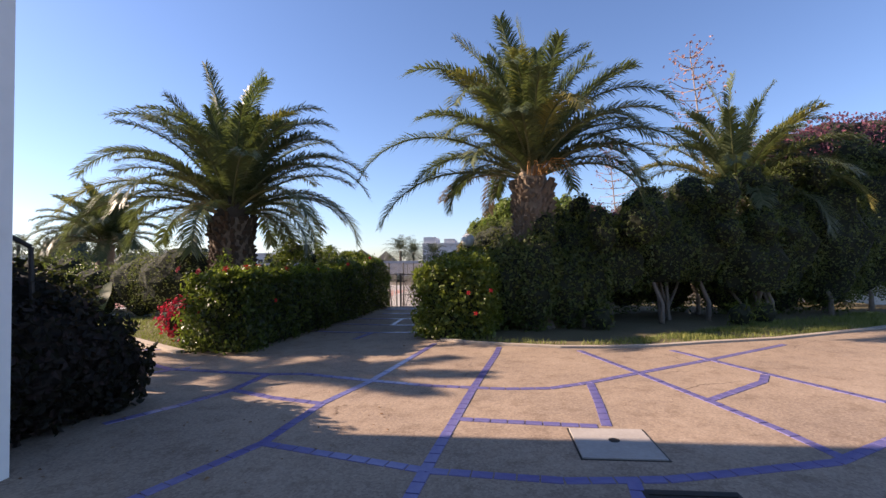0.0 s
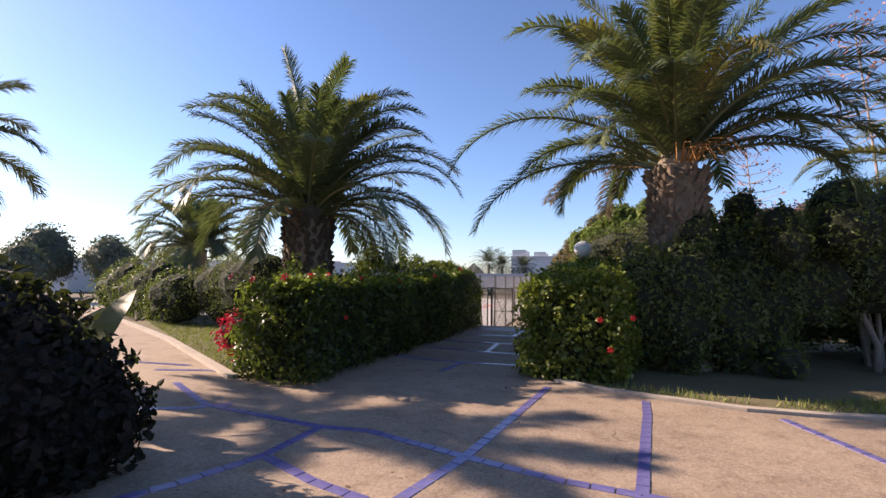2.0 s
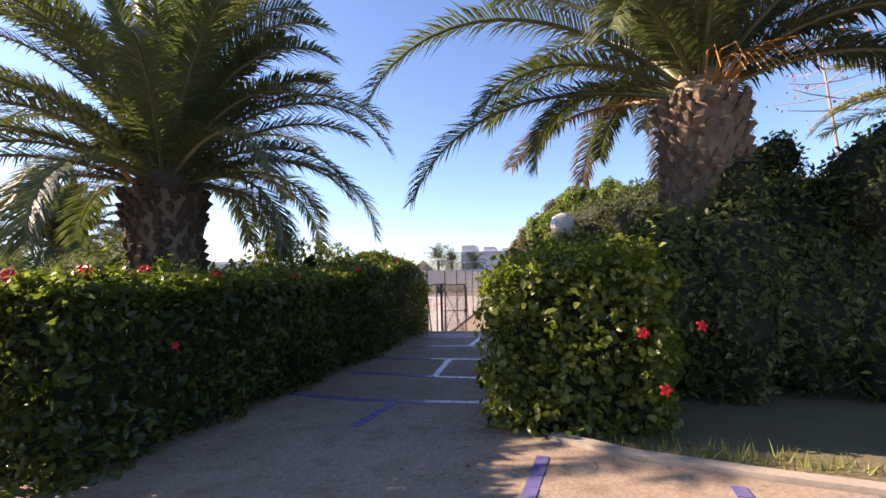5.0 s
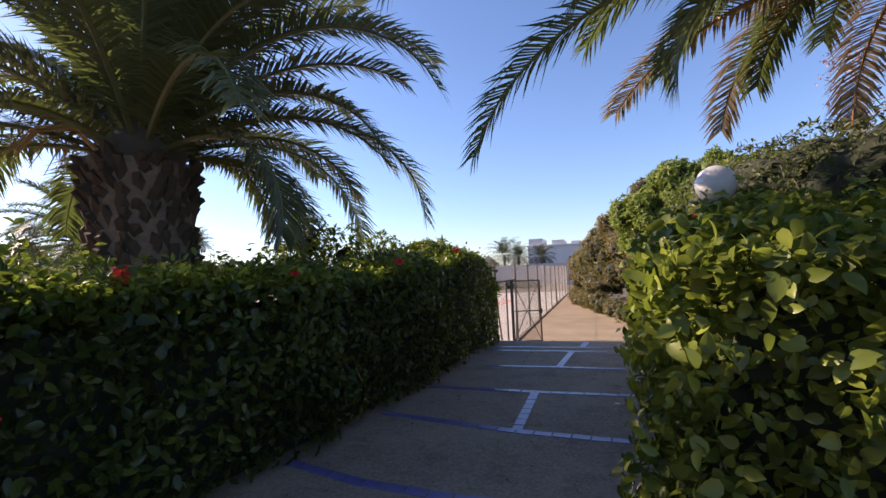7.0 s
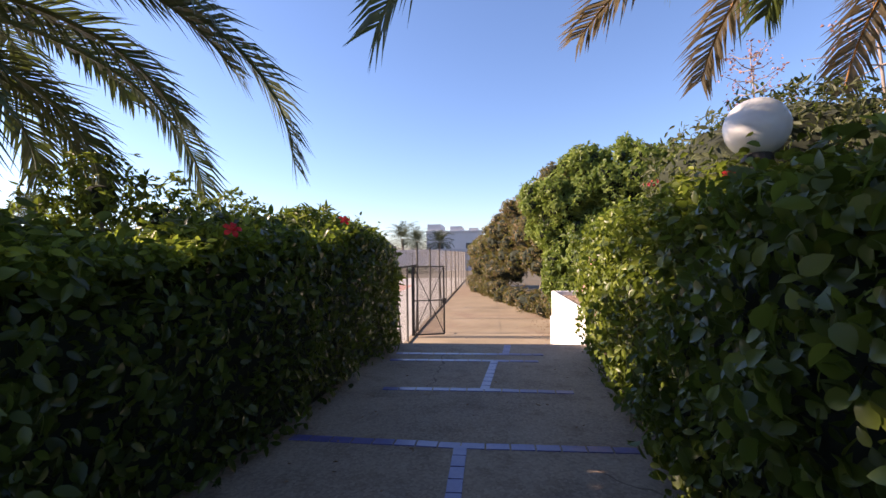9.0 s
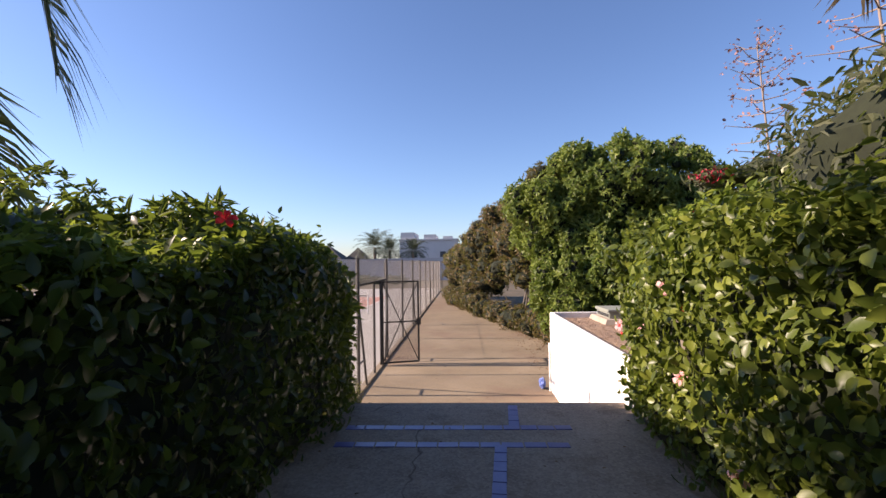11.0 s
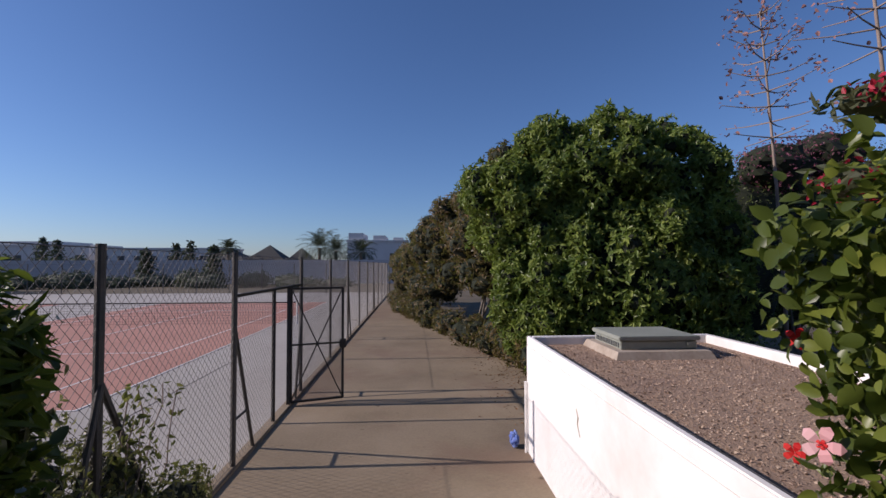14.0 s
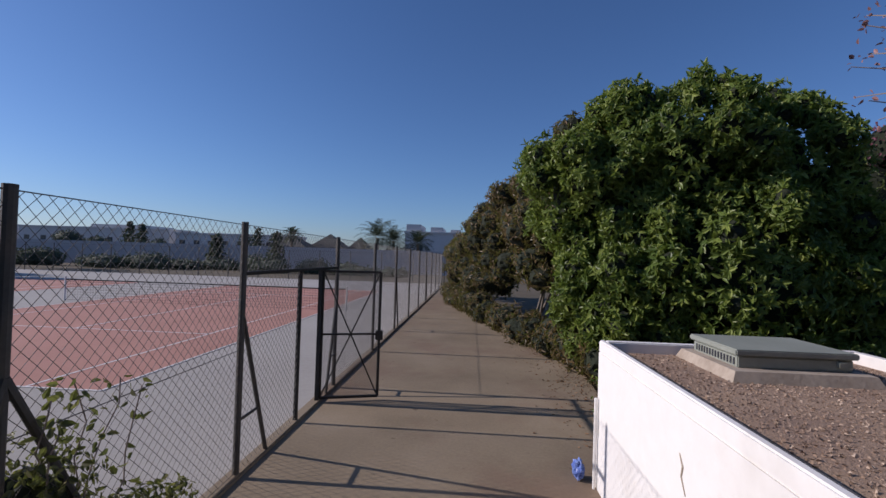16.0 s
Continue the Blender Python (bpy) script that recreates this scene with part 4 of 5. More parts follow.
palm("smaller date palm in the far garden", (-14.6, 16.0, 0), 0.3, (-14.6, 16.0, 2.4), 34, 2.4, 44, [((-15.0, 15.4, 4.7), 20, G), ((-15.7, 15.0, 4.1), 30, G), ((-14.2, 16.2, 4.6), 22, G), ((-16.5, 15.2, 3.0), 85, G), ((-12.6, 16.6, 2.7), 90, G), ((-13.0, 15.2, 2.2), 90, G), ((-16.2, 15.0, 2.0), 90, G)], boots=False, low=10)

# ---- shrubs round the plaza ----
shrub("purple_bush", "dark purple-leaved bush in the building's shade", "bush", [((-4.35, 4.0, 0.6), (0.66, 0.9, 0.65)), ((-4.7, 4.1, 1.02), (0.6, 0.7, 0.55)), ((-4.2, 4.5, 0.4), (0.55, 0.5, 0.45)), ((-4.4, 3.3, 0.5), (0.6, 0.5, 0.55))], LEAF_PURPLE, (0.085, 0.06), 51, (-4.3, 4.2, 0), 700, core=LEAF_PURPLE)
# broad upright leaves behind the purple bush
giant = thing("broad_leaf_plant", (-5.4, 5.2, 0), "upright broad-leaved plant with large green blades", "plant")
rng = np.random.default_rng(52)
for k in range(9):
    a, ln = rng.uniform(0, math.tau), rng.uniform(1.05, 1.5)
    tip = Vector((math.cos(a) * 0.55, math.sin(a) * 0.55, ln))
    side = Vector((-math.sin(a), math.cos(a), 0))
    foot = Vector((-5.4 + rng.uniform(-0.3, 0.3), 5.2 + rng.uniform(-0.3, 0.3), 0))
    verts, faces = [], []
    for i in range(8):
        s = i / 7
        w = 0.02 + 0.17 * max(0, math.sin(math.pi * max(0, (s - 0.35) / 0.65))) ** 0.7
        c = foot + Vector((tip.x * s * s, tip.y * s * s, tip.z * s - 0.15 * s ** 4))
        verts += [tuple(c - side * w + Vector((0, 0, 0.06 * w))), tuple(c), tuple(c + side * w + Vector((0, 0, 0.06 * w)))]
        if i:
            b = 3 * i
            faces += [(b - 3, b - 2, b + 1, b), (b - 2, b - 1, b + 2, b + 1)]
    solid("blade", verts, faces, LEAF_DARK, giant)
# Iron bar frame in the bush; what it serves is not known.
frame_thing = thing("iron_frame", (-4.6, 3.7, 0), "dark painted iron frame of unknown use standing among plants", "plant support")
for a, b in (((-4.5, 3.7, 0), (-4.5, 3.7, 1.9)), ((-4.2, 3.85, 0), (-4.27, 3.85, 1.72)), ((-4.5, 3.7, 1.9), (-4.27, 3.85, 1.72)), ((-5.3, 3.5, 1.95), (-4.5, 3.7, 1.9)), ((-5.3, 3.5, 0), (-5.3, 3.5, 1.95))):
    part("bar", rod(bmesh.new(), a, b, 0.022), IRON, frame_thing)
shrub("poinsettia_bush", "bush of bright red bracts at the hedge's end", "bush", [((-6.1, 8.6, 0.5), (0.45, 0.45, 0.42))], LEAF_RED, (0.1, 0.05), 53, (-6.1, 8.6, 0), 350)
shrub("lime_shrub", "bright yellow-green shoots behind the hedge", "shrub", [((-5.6, 9.2, 1.5), (0.13, 0.16, 0.42)), ((-5.3, 9.6, 1.4), (0.12, 0.16, 0.32)), ((-5.75, 9.0, 1.3), (0.16, 0.2, 0.3))], LEAF_LIME, (0.09, 0.045), 54, (-5.6, 9.3, 0), 260, 0.8, core=LEAF_HEDGE, lift=0.9, inside=0.3)
shrub("ash_shrub", "open twiggy shrub with paired leaflets above the hedge", "shrub", [((-5.75, 13.0, 1.9), (0.5, 0.45, 0.42)), ((-5.3, 13.3, 1.7), (0.45, 0.45, 0.45)), ((-6.2, 13.0, 1.6), (0.4, 0.4, 0.4)), ((-5.1, 14.2, 1.75), (0.35, 0.6, 0.35))], LEAF_HEDGE, (0.075, 0.03), 55, (-5.6, 13.0, 0), 85, 0.9, lift=0.8, tuft=7, inside=0.3)
shrub("oleander", "upright narrow-leaved shrub at the hedge's end", "shrub", [((-4.3, 15.3, 1.4), (0.6, 0.7, 0.4)), ((-4.4, 14.5, 1.5), (0.6, 0.7, 0.42)), ((-3.85, 15.9, 1.0), (0.3, 0.35, 0.5)), ((-4.3, 16.2, 0.95), (0.45, 0.35, 0.5)), ((-4.9, 15.3, 1.55), (0.5, 0.6, 0.4))], LEAF_HEDGE, (0.14, 0.034), 116, (-4.2, 15.5, 0), 125, 0.5, lift=1.3, tuft=7, inside=0.6)
shrub("olive_shrub", "grey-olive round shrub in the lawn", "shrub", [((-9.3, 12.9, 1.1), (1.4, 1.0, 1.25)), ((-10.8, 13.4, 1.0), (1.2, 1.0, 1.1)), ((-8.2, 13.5, 0.9), (1.0, 0.9, 0.95))], LEAF_OLIVE, (0.07, 0.028), 56, (-9.5, 12.9, 0), 330)
shrub("lawn_hedge", "low dark shrubs at the back of the lawn", "shrub", [((-12.4 - 1.5 * k, 13.1 + 0.7 * k, 0.75 + 0.2 * (k % 2)), (1.05, 0.8, 0.95 + 0.25 * (k % 2))) for k in range(5)], LEAF_DARK, (0.08, 0.04), 57, (-14.5, 13.6, 0), 250)

RIGHT = (
    ("shrub", "dark dense evergreen shrub behind the palm", [((1.9, 11.3, 1.3), (1.0, 1.0, 1.25)), ((2.9, 11.5, 1.5), (1.1, 1.0, 1.1)), ((2.3, 12.4, 1.9), (1.2, 1.0, 1.0))], LEAF_DARK, 0.75),
    ("shrub", "dark shrub with bare pale trunks", [((4.1, 11.8, 1.7), (1.1, 1.0, 1.1)), ((5.0, 12.1, 1.8), (1.1, 1.1, 1.2)), ((4.5, 12.8, 2.2), (1.2, 1.0, 0.9))], LEAF_DARK, 0.95),
    ("shrub", "dark shrub crowded round the palm's foot", [((6.4, 12.0, 1.4), (1.1, 0.8, 1.3)), ((7.4, 12.8, 1.9), (1.2, 1.1, 1.5)), ((5.7, 13.2, 2.0), (1.0, 1.0, 1.1))], LEAF_DARK, 0.7),
    ("shrub", "tall dark hedge shrub at the lawn's side", [((8.9, 13.3, 2.0), (1.3, 1.2, 1.9)), ((10.4, 14.2, 2.3), (1.4, 1.3, 2.1)), ((12.0, 15.0, 2.4), (1.5, 1.3, 2.3))], LEAF_DARK, 0.3),
)
tops = np.random.default_rng(58)
for i, (nm, lab, cl, mat, low) in enumerate(RIGHT):
    for q in range(9):
        c, r = cl[q % 3]
        s = tops.uniform(0.28, 0.5)
        cl.append(((c[0] + tops.uniform(-0.9, 0.9) * r[0], c[1] + tops.uniform(-1.0, 0.2) * r[1], c[2] + r[2] * tops.uniform(0.5, 1.05)), (s, s, s * tops.uniform(0.8, 1.4))))
    c = cl[0][0]
    s = shrub(nm, lab, "shrub", cl, mat, (0.08, 0.04), 60 + i, (c[0] + 0.3, c[1] + 0.3, 0), 330, low)
    rng = np.random.default_rng(80 + i)
    for k in range(3):
        q = Vector(cl[k][0])
        foot = Vector((q.x + rng.uniform(-0.4, 0.4), q.y - 0.35 + rng.uniform(-0.2, 0.3), -0.02))
        part("trunk", tube(bmesh.new(), [foot, foot + Vector((0.05, 0.05, 0.45)), foot + Vector((-0.12, 0.1, 0.95)), q], [0.07, 0.055, 0.045, 0.02], 8), WOOD, s, "pale bare trunk", True)
shrub("bougainvillea", "bougainvillea with faded magenta flowers over dark shrubs", "bush", [((9.4, 15.2, 4.5), (1.3, 0.9, 1.1)), ((11.0, 15.8, 4.9), (1.5, 1.0, 1.2)), ((12.8, 16.5, 5.1), (1.4, 1.0, 1.2))], LEAF_BOUG, (0.1, 0.065), 66, (11.0, 15.6, 0), 150, 2.0)
shrub("bougainvillea", "small pink bougainvillea behind the date palm", "bush", [((3.2, 14.6, 2.9), (0.6, 0.5, 0.45)), ((3.9, 14.8, 2.7), (0.5, 0.5, 0.4))], LEAF_BOUG, (0.08, 0.05), 67, (3.5, 14.7, 0), 170, 1.6)
shrub("orange_shrub", "bright green shrub beside the globe lamp", "shrub", [((0.2, 13.6, 1.9), (0.9, 1.2, 0.85)), ((0.9, 12.3, 1.9), (0.8, 1.0, 0.8)), ((1.2, 14.6, 2.2), (1.0, 1.2, 0.95))], LEAF_OLIVE, (0.085, 0.03), 68, (0.7, 13.3, 0), 330, 0.3)
shrub("lime_shrub", "yellow-green flowering shrub at the hedge", "shrub", [((-0.6, 14.5, 1.62), (0.36, 0.6, 0.34)), ((-0.75, 15.2, 1.3), (0.25, 0.35, 0.3))], LEAF_LIME, (0.08, 0.045), 69, (-0.5, 14.6, 0), 300, 1.0, core=LEAF_HEDGE)
for k, (x, y) in enumerate(((5.6, 10.9), (6.2, 11.1), (2.4, 10.3))):
    shrub("weed_clump", "low light-green weeds under the dark shrubs", "plant", [((x, y, 0.25), (0.3, 0.25, 0.3))], LEAF_HEDGE, (0.13, 0.035), 90 + k, (x, y, 0), 150, stems=False, lift=0.9, group="weeds under the shrubs")
for k, (lab, cl, low) in enumerate((
    ("dark low shrub at the date palm's foot", [((1.0, 10.4, 1.35), (0.7, 0.5, 0.85)), ((0.95, 10.25, 0.8), (0.55, 0.4, 0.8)), ((1.7, 10.6, 0.9), (0.6, 0.5, 0.9)), ((0.4, 10.4, 1.1), (0.5, 0.6, 1.0)), ((2.2, 10.9, 1.1), (0.7, 0.6, 1.0))], 0.0),
    ("dark understory shrub along the lawn", [((2.4, 12.9, 0.8), (0.9, 0.5, 0.9)), ((3.8, 13.6, 0.9), (1.0, 0.5, 0.8)), ((5.2, 14.0, 0.9), (1.0, 0.5, 0.95))], 0.0),
    ("dark understory shrub beside the second palm", [((6.5, 13.3, 0.9), (0.9, 0.5, 0.95)), ((7.9, 13.4, 1.0), (0.9, 0.6, 1.05)), ((9.2, 13.7, 1.1), (1.0, 0.7, 1.1))], 0.0))):
    shrub("shrub", lab, "shrub", cl, LEAF_DARK, (0.09, 0.048), 110 + k, (cl[0][0][0] + 0.3, cl[0][0][1] + 0.2, 0), 480, low)
shrub("tall_hibiscus", "tall sunlit hibiscus bush behind the hedge", "bush", [((0.75, 15.2, 1.5), (0.75, 0.9, 0.95)), ((1.0, 14.0, 1.5), (0.8, 0.9, 1.0)), ((1.6, 15.0, 1.6), (0.9, 0.9, 1.15))], LEAF_HEDGE, (0.085, 0.05), 115, (0.9, 14.7, 0), 480, 0.05)
garden_wall = part("garden_wall", block(bmesh.new(), 8.4, 16, 16.6, 16.8, -0.1, 1.5, 0.01), WHITEWASH)
tagged(garden_wall, "white garden wall glimpsed through shrubs", "wall", kind="structure")

# ---- globe lamp standing in the hedge ----
lamp = thing("globe_lamp", (-0.56, 12.15, 0), "white opal globe lamp on a slim post in the hedge", "garden lamp")
part("post", rod(bmesh.new(), (-0.56, 12.15, 0), (-0.56, 12.15, 1.93), 0.04, 0.035, 12), IRON, lamp)
part("collar", rod(bmesh.new(), (-0.56, 12.15, 1.9), (-0.56, 12.15, 1.98), 0.09, 0.07, 16), IRON, lamp)
bm = bmesh.new()
bmesh.ops.create_uvsphere(bm, u_segments=32, v_segments=20, radius=0.18, matrix=Matrix.Translation((-0.56, 12.15, 2.11)))
part("globe", bm, GLOBE, lamp, "white opal glass globe", True)


# ---- flowering stalk trees ----
def stalk_tree(label, foot, height, seed, lean=(0.2, 0.0), pods=True):
    rng = np.random.default_rng(seed)
    top = thing("stalk_tree", foot, label, "tree", "slender bare trees")
    f = Vector(foot)
    pts = [f + Vector((lean[0] * (i / 8) ** 1.5, lean[1] * (i / 8), height * i / 8)) for i in range(9)]
    part("trunk", tube(bmesh.new(), pts, [height * (0.0042 * (1 - i / 8) ** 0.7 + 0.0015) for i in range(9)], 8), STALK, top, "thin pinkish-grey trunk", True)
    tiers = 9
    P, N = [], []
    for j in range(tiers):
        s = 0.64 + 0.35 * j / (tiers - 1)
        c = f + Vector((lean[0] * s ** 1.5, lean[1] * s, height * s))
        for k in range(4):
            a = k * 1.57 + j * 0.7 + rng.uniform(-0.3, 0.3)
            ln = (1.15 - 0.6 * (j / tiers)) * rng.uniform(0.75, 1.15) * height / 8.5
            up = 0.05 + 0.75 * (j / tiers)
            d = Vector((math.cos(a), math.sin(a), 0))
            ends = [c, c + d * ln * 0.5 + Vector((0, 0, up * ln * 0.18)), c + d * ln + Vector((0, 0, up * ln * 0.75))]
            part("branch", tube(bmesh.new(), ends, [height * 0.0022, height * 0.0016, height * 0.001], 5), STALK, top)
            for _ in range(int(9 if j > 2 else 3) if pods else 0):
                P.append(ends[2] + Vector(rng.normal(0, 0.012 * height, 3)))
                N.append((0, 0, 1))
            if pods and j > 1:
                for _ in range(3):
                    P.append(ends[1] + Vector(rng.normal(0, 0.05, 3)))
                    N.append((0, 0, 1))
    if pods:
        solid("seed_pod", *leaf_mesh(rng, np.array(P), np.array(N), 0.014 * height, 0.009 * height, 1.0, 0.0), LEAF_PINKDRY, top, "dry pinkish seed pods", kind="stuff")
    return top


stalk_tree("slender bare tree with dry pink seed pods", (7.0, 25.2, LOW), 9.0, 71, (-0.5, 0))
stalk_tree("tall bare tree with dry pink seed pods", (12.9, 27.6, LOW), 14.6, 72, (-1.0, 0))

# ---- big evergreen beside the lower path ----
rng = np.random.default_rng(75)
clumps = [((0.6, 26.0, 2.9), (1.35, 1.4, 1.6)), ((2.3, 25.8, 3.4), (1.75, 1.7, 1.65)), ((4.15, 25.9, 3.05), (1.4, 1.6, 1.7)), ((1.25, 25.7, 0.7), (1.35, 1.5, 1.9)), ((1.2, 26.0, 3.85), (1.0, 1.0, 1.0)), ((3.0, 25.1, 0.9), (2.2, 1.8, 2.1)), ((4.6, 25.6, 1.0), (1.25, 1.6, 1.9))]
for k in range(190):
    c, r = clumps[k % 7]
    v = Vector(rng.normal(0, 1, 3)).normalized()
    v.y = -abs(v.y) if rng.uniform() < 0.75 else v.y
    p = Vector(c) + Vector((v.x * r[0], v.y * r[1], v.z * r[2])) * rng.uniform(0.95, 1.1)
    if p.z > -0.9:
        q = rng.uniform(0.2, 0.38)
        clumps.append((tuple(p), (q, q, q * rng.uniform(0.9, 1.5))))
shrub("evergreen_tree", "large rounded evergreen tree with glossy leaf clusters", "tree", clumps, LEAF_TREE, (0.15, 0.058), 76, (2.3, 25.6, LOW), 52, 0.05, lift=1.0, tuft=7, inside=0.62)
clumps = []
for k in range(190):
    y = 25.9 + 20 * (k / 189) ** 1.2
    x = float(np.interp(y, [26, 30, 34, 40, 46], [-0.1, -0.85, -2.05, -3.2, -3.7])) + rng.uniform(0.2, 1.7)
    h = float(np.interp(y, [26, 28, 31, 34, 40, 46], [6.5, 6.1, 5.6, 4.9, 4.1, 3.5])) * rng.uniform(0.1, 1.0) ** 0.42
    r = rng.uniform(0.35, 0.75)
    clumps.append(((x, y + rng.uniform(-0.3, 0.3), LOW + max(h - r, 0.3)), (r, r, r * rng.uniform(0.6, 1.1))))
for k in range(60):
    y = 24.4 + 20 * (k / 59) ** 1.3
    x = float(np.interp(y, [24, 26, 30, 34, 40, 46], [0.55, 0.1, -0.85, -2.05, -3.2, -3.7])) + rng.uniform(0.1, 0.6)
    r = rng.uniform(0.35, 0.6)
    clumps.append(((x, y, LOW + rng.uniform(0.25, 0.7)), (r, r * 1.3, r * 0.9)))
shrub("dry_hedge", "straggling browned hedge along the far path", "hedge", clumps, LEAF_DRY, (0.17, 0.05), 77, (0.2, 32, LOW), 22, 0.02, lift=0.9, tuft=6)
clumps = [((0.8 + 0.8 * k + rng.uniform(-0.3, 0.3), 22.4 + rng.uniform(-0.2, 0.5) + 0.25 * k, LOW + 0.45), (0.7, 0.6, 0.75)) for k in range(6)]
shrub("low_shrub", "light green low growth under the evergreen", "shrub", clumps, LEAF_TREE, (0.09, 0.04), 78, (2.5, 22.8, LOW), 280, 0.02)
clumps = [((7.6 + 1.9 * k, 27.6 + 0.5 * k, 1.7 + 0.25 * k), (1.75, 1.2, 3.0)) for k in range(4)]
shrub("dark_shrub", "tall dark shrubs behind the gravel roof", "shrub", clumps, LEAF_DARK, (0.1, 0.045), 79, (9.5, 28.2, LOW), 130, 0.02)
shrub("bougainvillea", "bougainvillea trailing purple-pink over the dark shrubs", "bush", [((8.3, 27.0, 4.3), (1.2, 0.9, 0.8)), ((10.3, 27.4, 4.7), (1.3, 0.9, 0.9))], LEAF_BOUG, (0.09, 0.055), 94, (9.2, 27.6, LOW), 80, 3.8)
rb = shrub("coral_shrub", "arching branches with clusters of red flowers", "shrub", [((0.85, 17.0, 2.45), (0.5, 0.3, 0.13)), ((1.5, 17.1, 2.55), (0.5, 0.4, 0.2)), ((0.9, 17.1, 1.95), (0.6, 0.3, 0.17)), ((1.5, 17.0, 1.9), (0.5, 0.35, 0.3)), ((2.6, 16.9, 1.8), (0.75, 0.6, 1.0))], LEAF_OLIVE, (0.12, 0.04), 95, (2.6, 16.9, LOW), 190, 2.4, core=LEAF_OLIVE)
p, n = clump_shell(np.random.default_rng(96), (0.6, 16.85, 2.45), (0.28, 0.2, 0.09), 120)
p2, n2 = clump_shell(np.random.default_rng(97), (0.45, 17.0, 1.9), (0.2, 0.2, 0.15), 120)
solid("blossom", *leaf_mesh(np.random.default_rng(98), np.concatenate([p, p2]), np.concatenate([n, n2]), 0.05, 0.03), LEAF_RED, rb, "clusters of coral-red flowers", kind="stuff")
P = np.stack([rng.normal(0.3, 0.5, 1500), rng.uniform(21.2, 30, 1500), np.full(1500, LOW + 0.006)], axis=1)
tagged(solid("leaf_litter", *leaf_mesh(rng, P, np.tile((0.0, 0.0, 1.0), (1500, 1)), 0.06, 0.03, 0.35, 0.0), LITTER), "fallen brown leaves beside the path", "leaf litter", kind="stuff")
P = np.stack([rng.uniform(-4.3, -0.9, 260), rng.uniform(0.5, 15.8, 260), np.full(260, 0.004)], axis=1)
tagged(solid("leaf_litter", *leaf_mesh(rng, P, np.tile((0.0, 0.0, 1.0), (260, 1)), 0.04, 0.022, 0.3, 0.0), LITTER), "scattered dry leaves on the paving", "leaf litter", kind="stuff")

# ---- fence, gate and courts ----
FX, FTOP = -4.55, 1.58


def mesh_panel(name, parent, y0, y1, z0, z1, x=FX, step=0.1, r=0.0022):
    """Diamond wire netting between two posts: two sets of thin slanted wires."""
    verts, faces = [], []
    h = z1 - z0
    for sgn in (1, -1):
        for i in range(int(-h / step) - 1, int((y1 - y0) / step) + int(h / step) + 2):
            ya = y0 + i * step
            yb = ya + sgn * h
            za, zb = z0, z1
            pa, pb = [ya, za], [yb, zb]
            out = False
            for lim, s in ((y0, 1), (y1, -1)):
                if (pa[0] - lim) * s < 0 and (pb[0] - lim) * s < 0:
                    out = True
                elif (pa[0] - lim) * s < 0:
                    t = (lim - pa[0]) / (pb[0] - pa[0])
                    pa = [lim, pa[1] + t * (pb[1] - pa[1])]
                elif (pb[0] - lim) * s < 0:
                    t = (lim - pa[0]) / (pb[0] - pa[0])
                    pb = [lim, pa[1] + t * (pb[1] - pa[1])]
            if out or abs(pa[0] - pb[0]) < 0.01:
                continue
            n = (0, -0.707 * r * sgn, 0.707 * r)
            o = 0.0015 * sgn
            b = len(verts)
            for p in (pa, pb):
                verts += [(x + o - r, p[0], p[1]), (x + o + 0.5 * r, p[0] + n[1], p[1] + n[2]), (x + o + 0.5 * r, p[0] - n[1], p[1] - n[2])]
            faces += [(b, b + 1, b + 4, b + 3), (b + 1, b + 2, b + 5, b + 4), (b + 2, b, b + 3, b + 5)]
    return solid(name, verts, faces, WIRE, parent, "rusty grey diamond wire netting", kind="stuff")


fence = thing("chain_link_fence", (FX, 30, LOW), "tall dark chain-link fence on iron posts beside the court", "fence")
posts = [16.95, 17.88, 20.4, 23.85, 27.1, 30.4, 33.7, 37.0, 40.3, 43.6, 46.9, 50.2, 53.5]
for y in posts:
    part("post", rod(bmesh.new(), (FX, y, LOW), (FX, y, FTOP), 0.036, n=10), POST_IRON, fence)
for y, s in ((17.88, 0.95), (17.88, -0.5), (20.4, 0.68), (23.85, -0.5), (30.4, 0.6), (40.3, 0.6)):
    part("brace", rod(bmesh.new(), (FX + 0.02, y, 0.55), (FX + 0.02, y + s, LOW), 0.026, n=8), POST_IRON, fence)
    part("rung", rod(bmesh.new(), (FX + 0.02, y, LOW + 0.62), (FX + 0.02, y + s * 0.64, LOW + 0.62), 0.018, n=6), POST_IRON, fence)
for y0, y1 in zip(posts, posts[1:]):
    if y0 < 20.3 or y0 > 23:
        mesh_panel("netting", fence, y0, y1, LOW + 0.04, FTOP - 0.03)
        for z in (FTOP - 0.03, 0.2, LOW + 0.06):
            part("wire", rod(bmesh.new(), (FX, y0, z), (FX, y1, z), 0.004, n=4), WIRE, fence)
mesh_panel("netting", fence, 20.4, 23.85, 1.04, FTOP - 0.03)
mesh_panel("netting", fence, 20.4, 22.05, LOW + 0.04, 1.0)
part("top_wire", rod(bmesh.new(), (FX, 20.4, FTOP - 0.03), (FX, 23.85, FTOP - 0.03), 0.004, n=4), WIRE, fence)
part("lintel", block(bmesh.new(), FX - 0.02, FX + 0.02, 20.4, 23.85, 1.0, 1.04), IRON, fence)
part("gate_post", block(bmesh.new(), FX - 0.025, FX + 0.025, 22.03, 22.08, LOW, 1.0), IRON, fence)
part("gate_post", block(bmesh.new(), FX - 0.03, FX + 0.03, 22.93, 22.99, LOW, 1.0), IRON, fence)

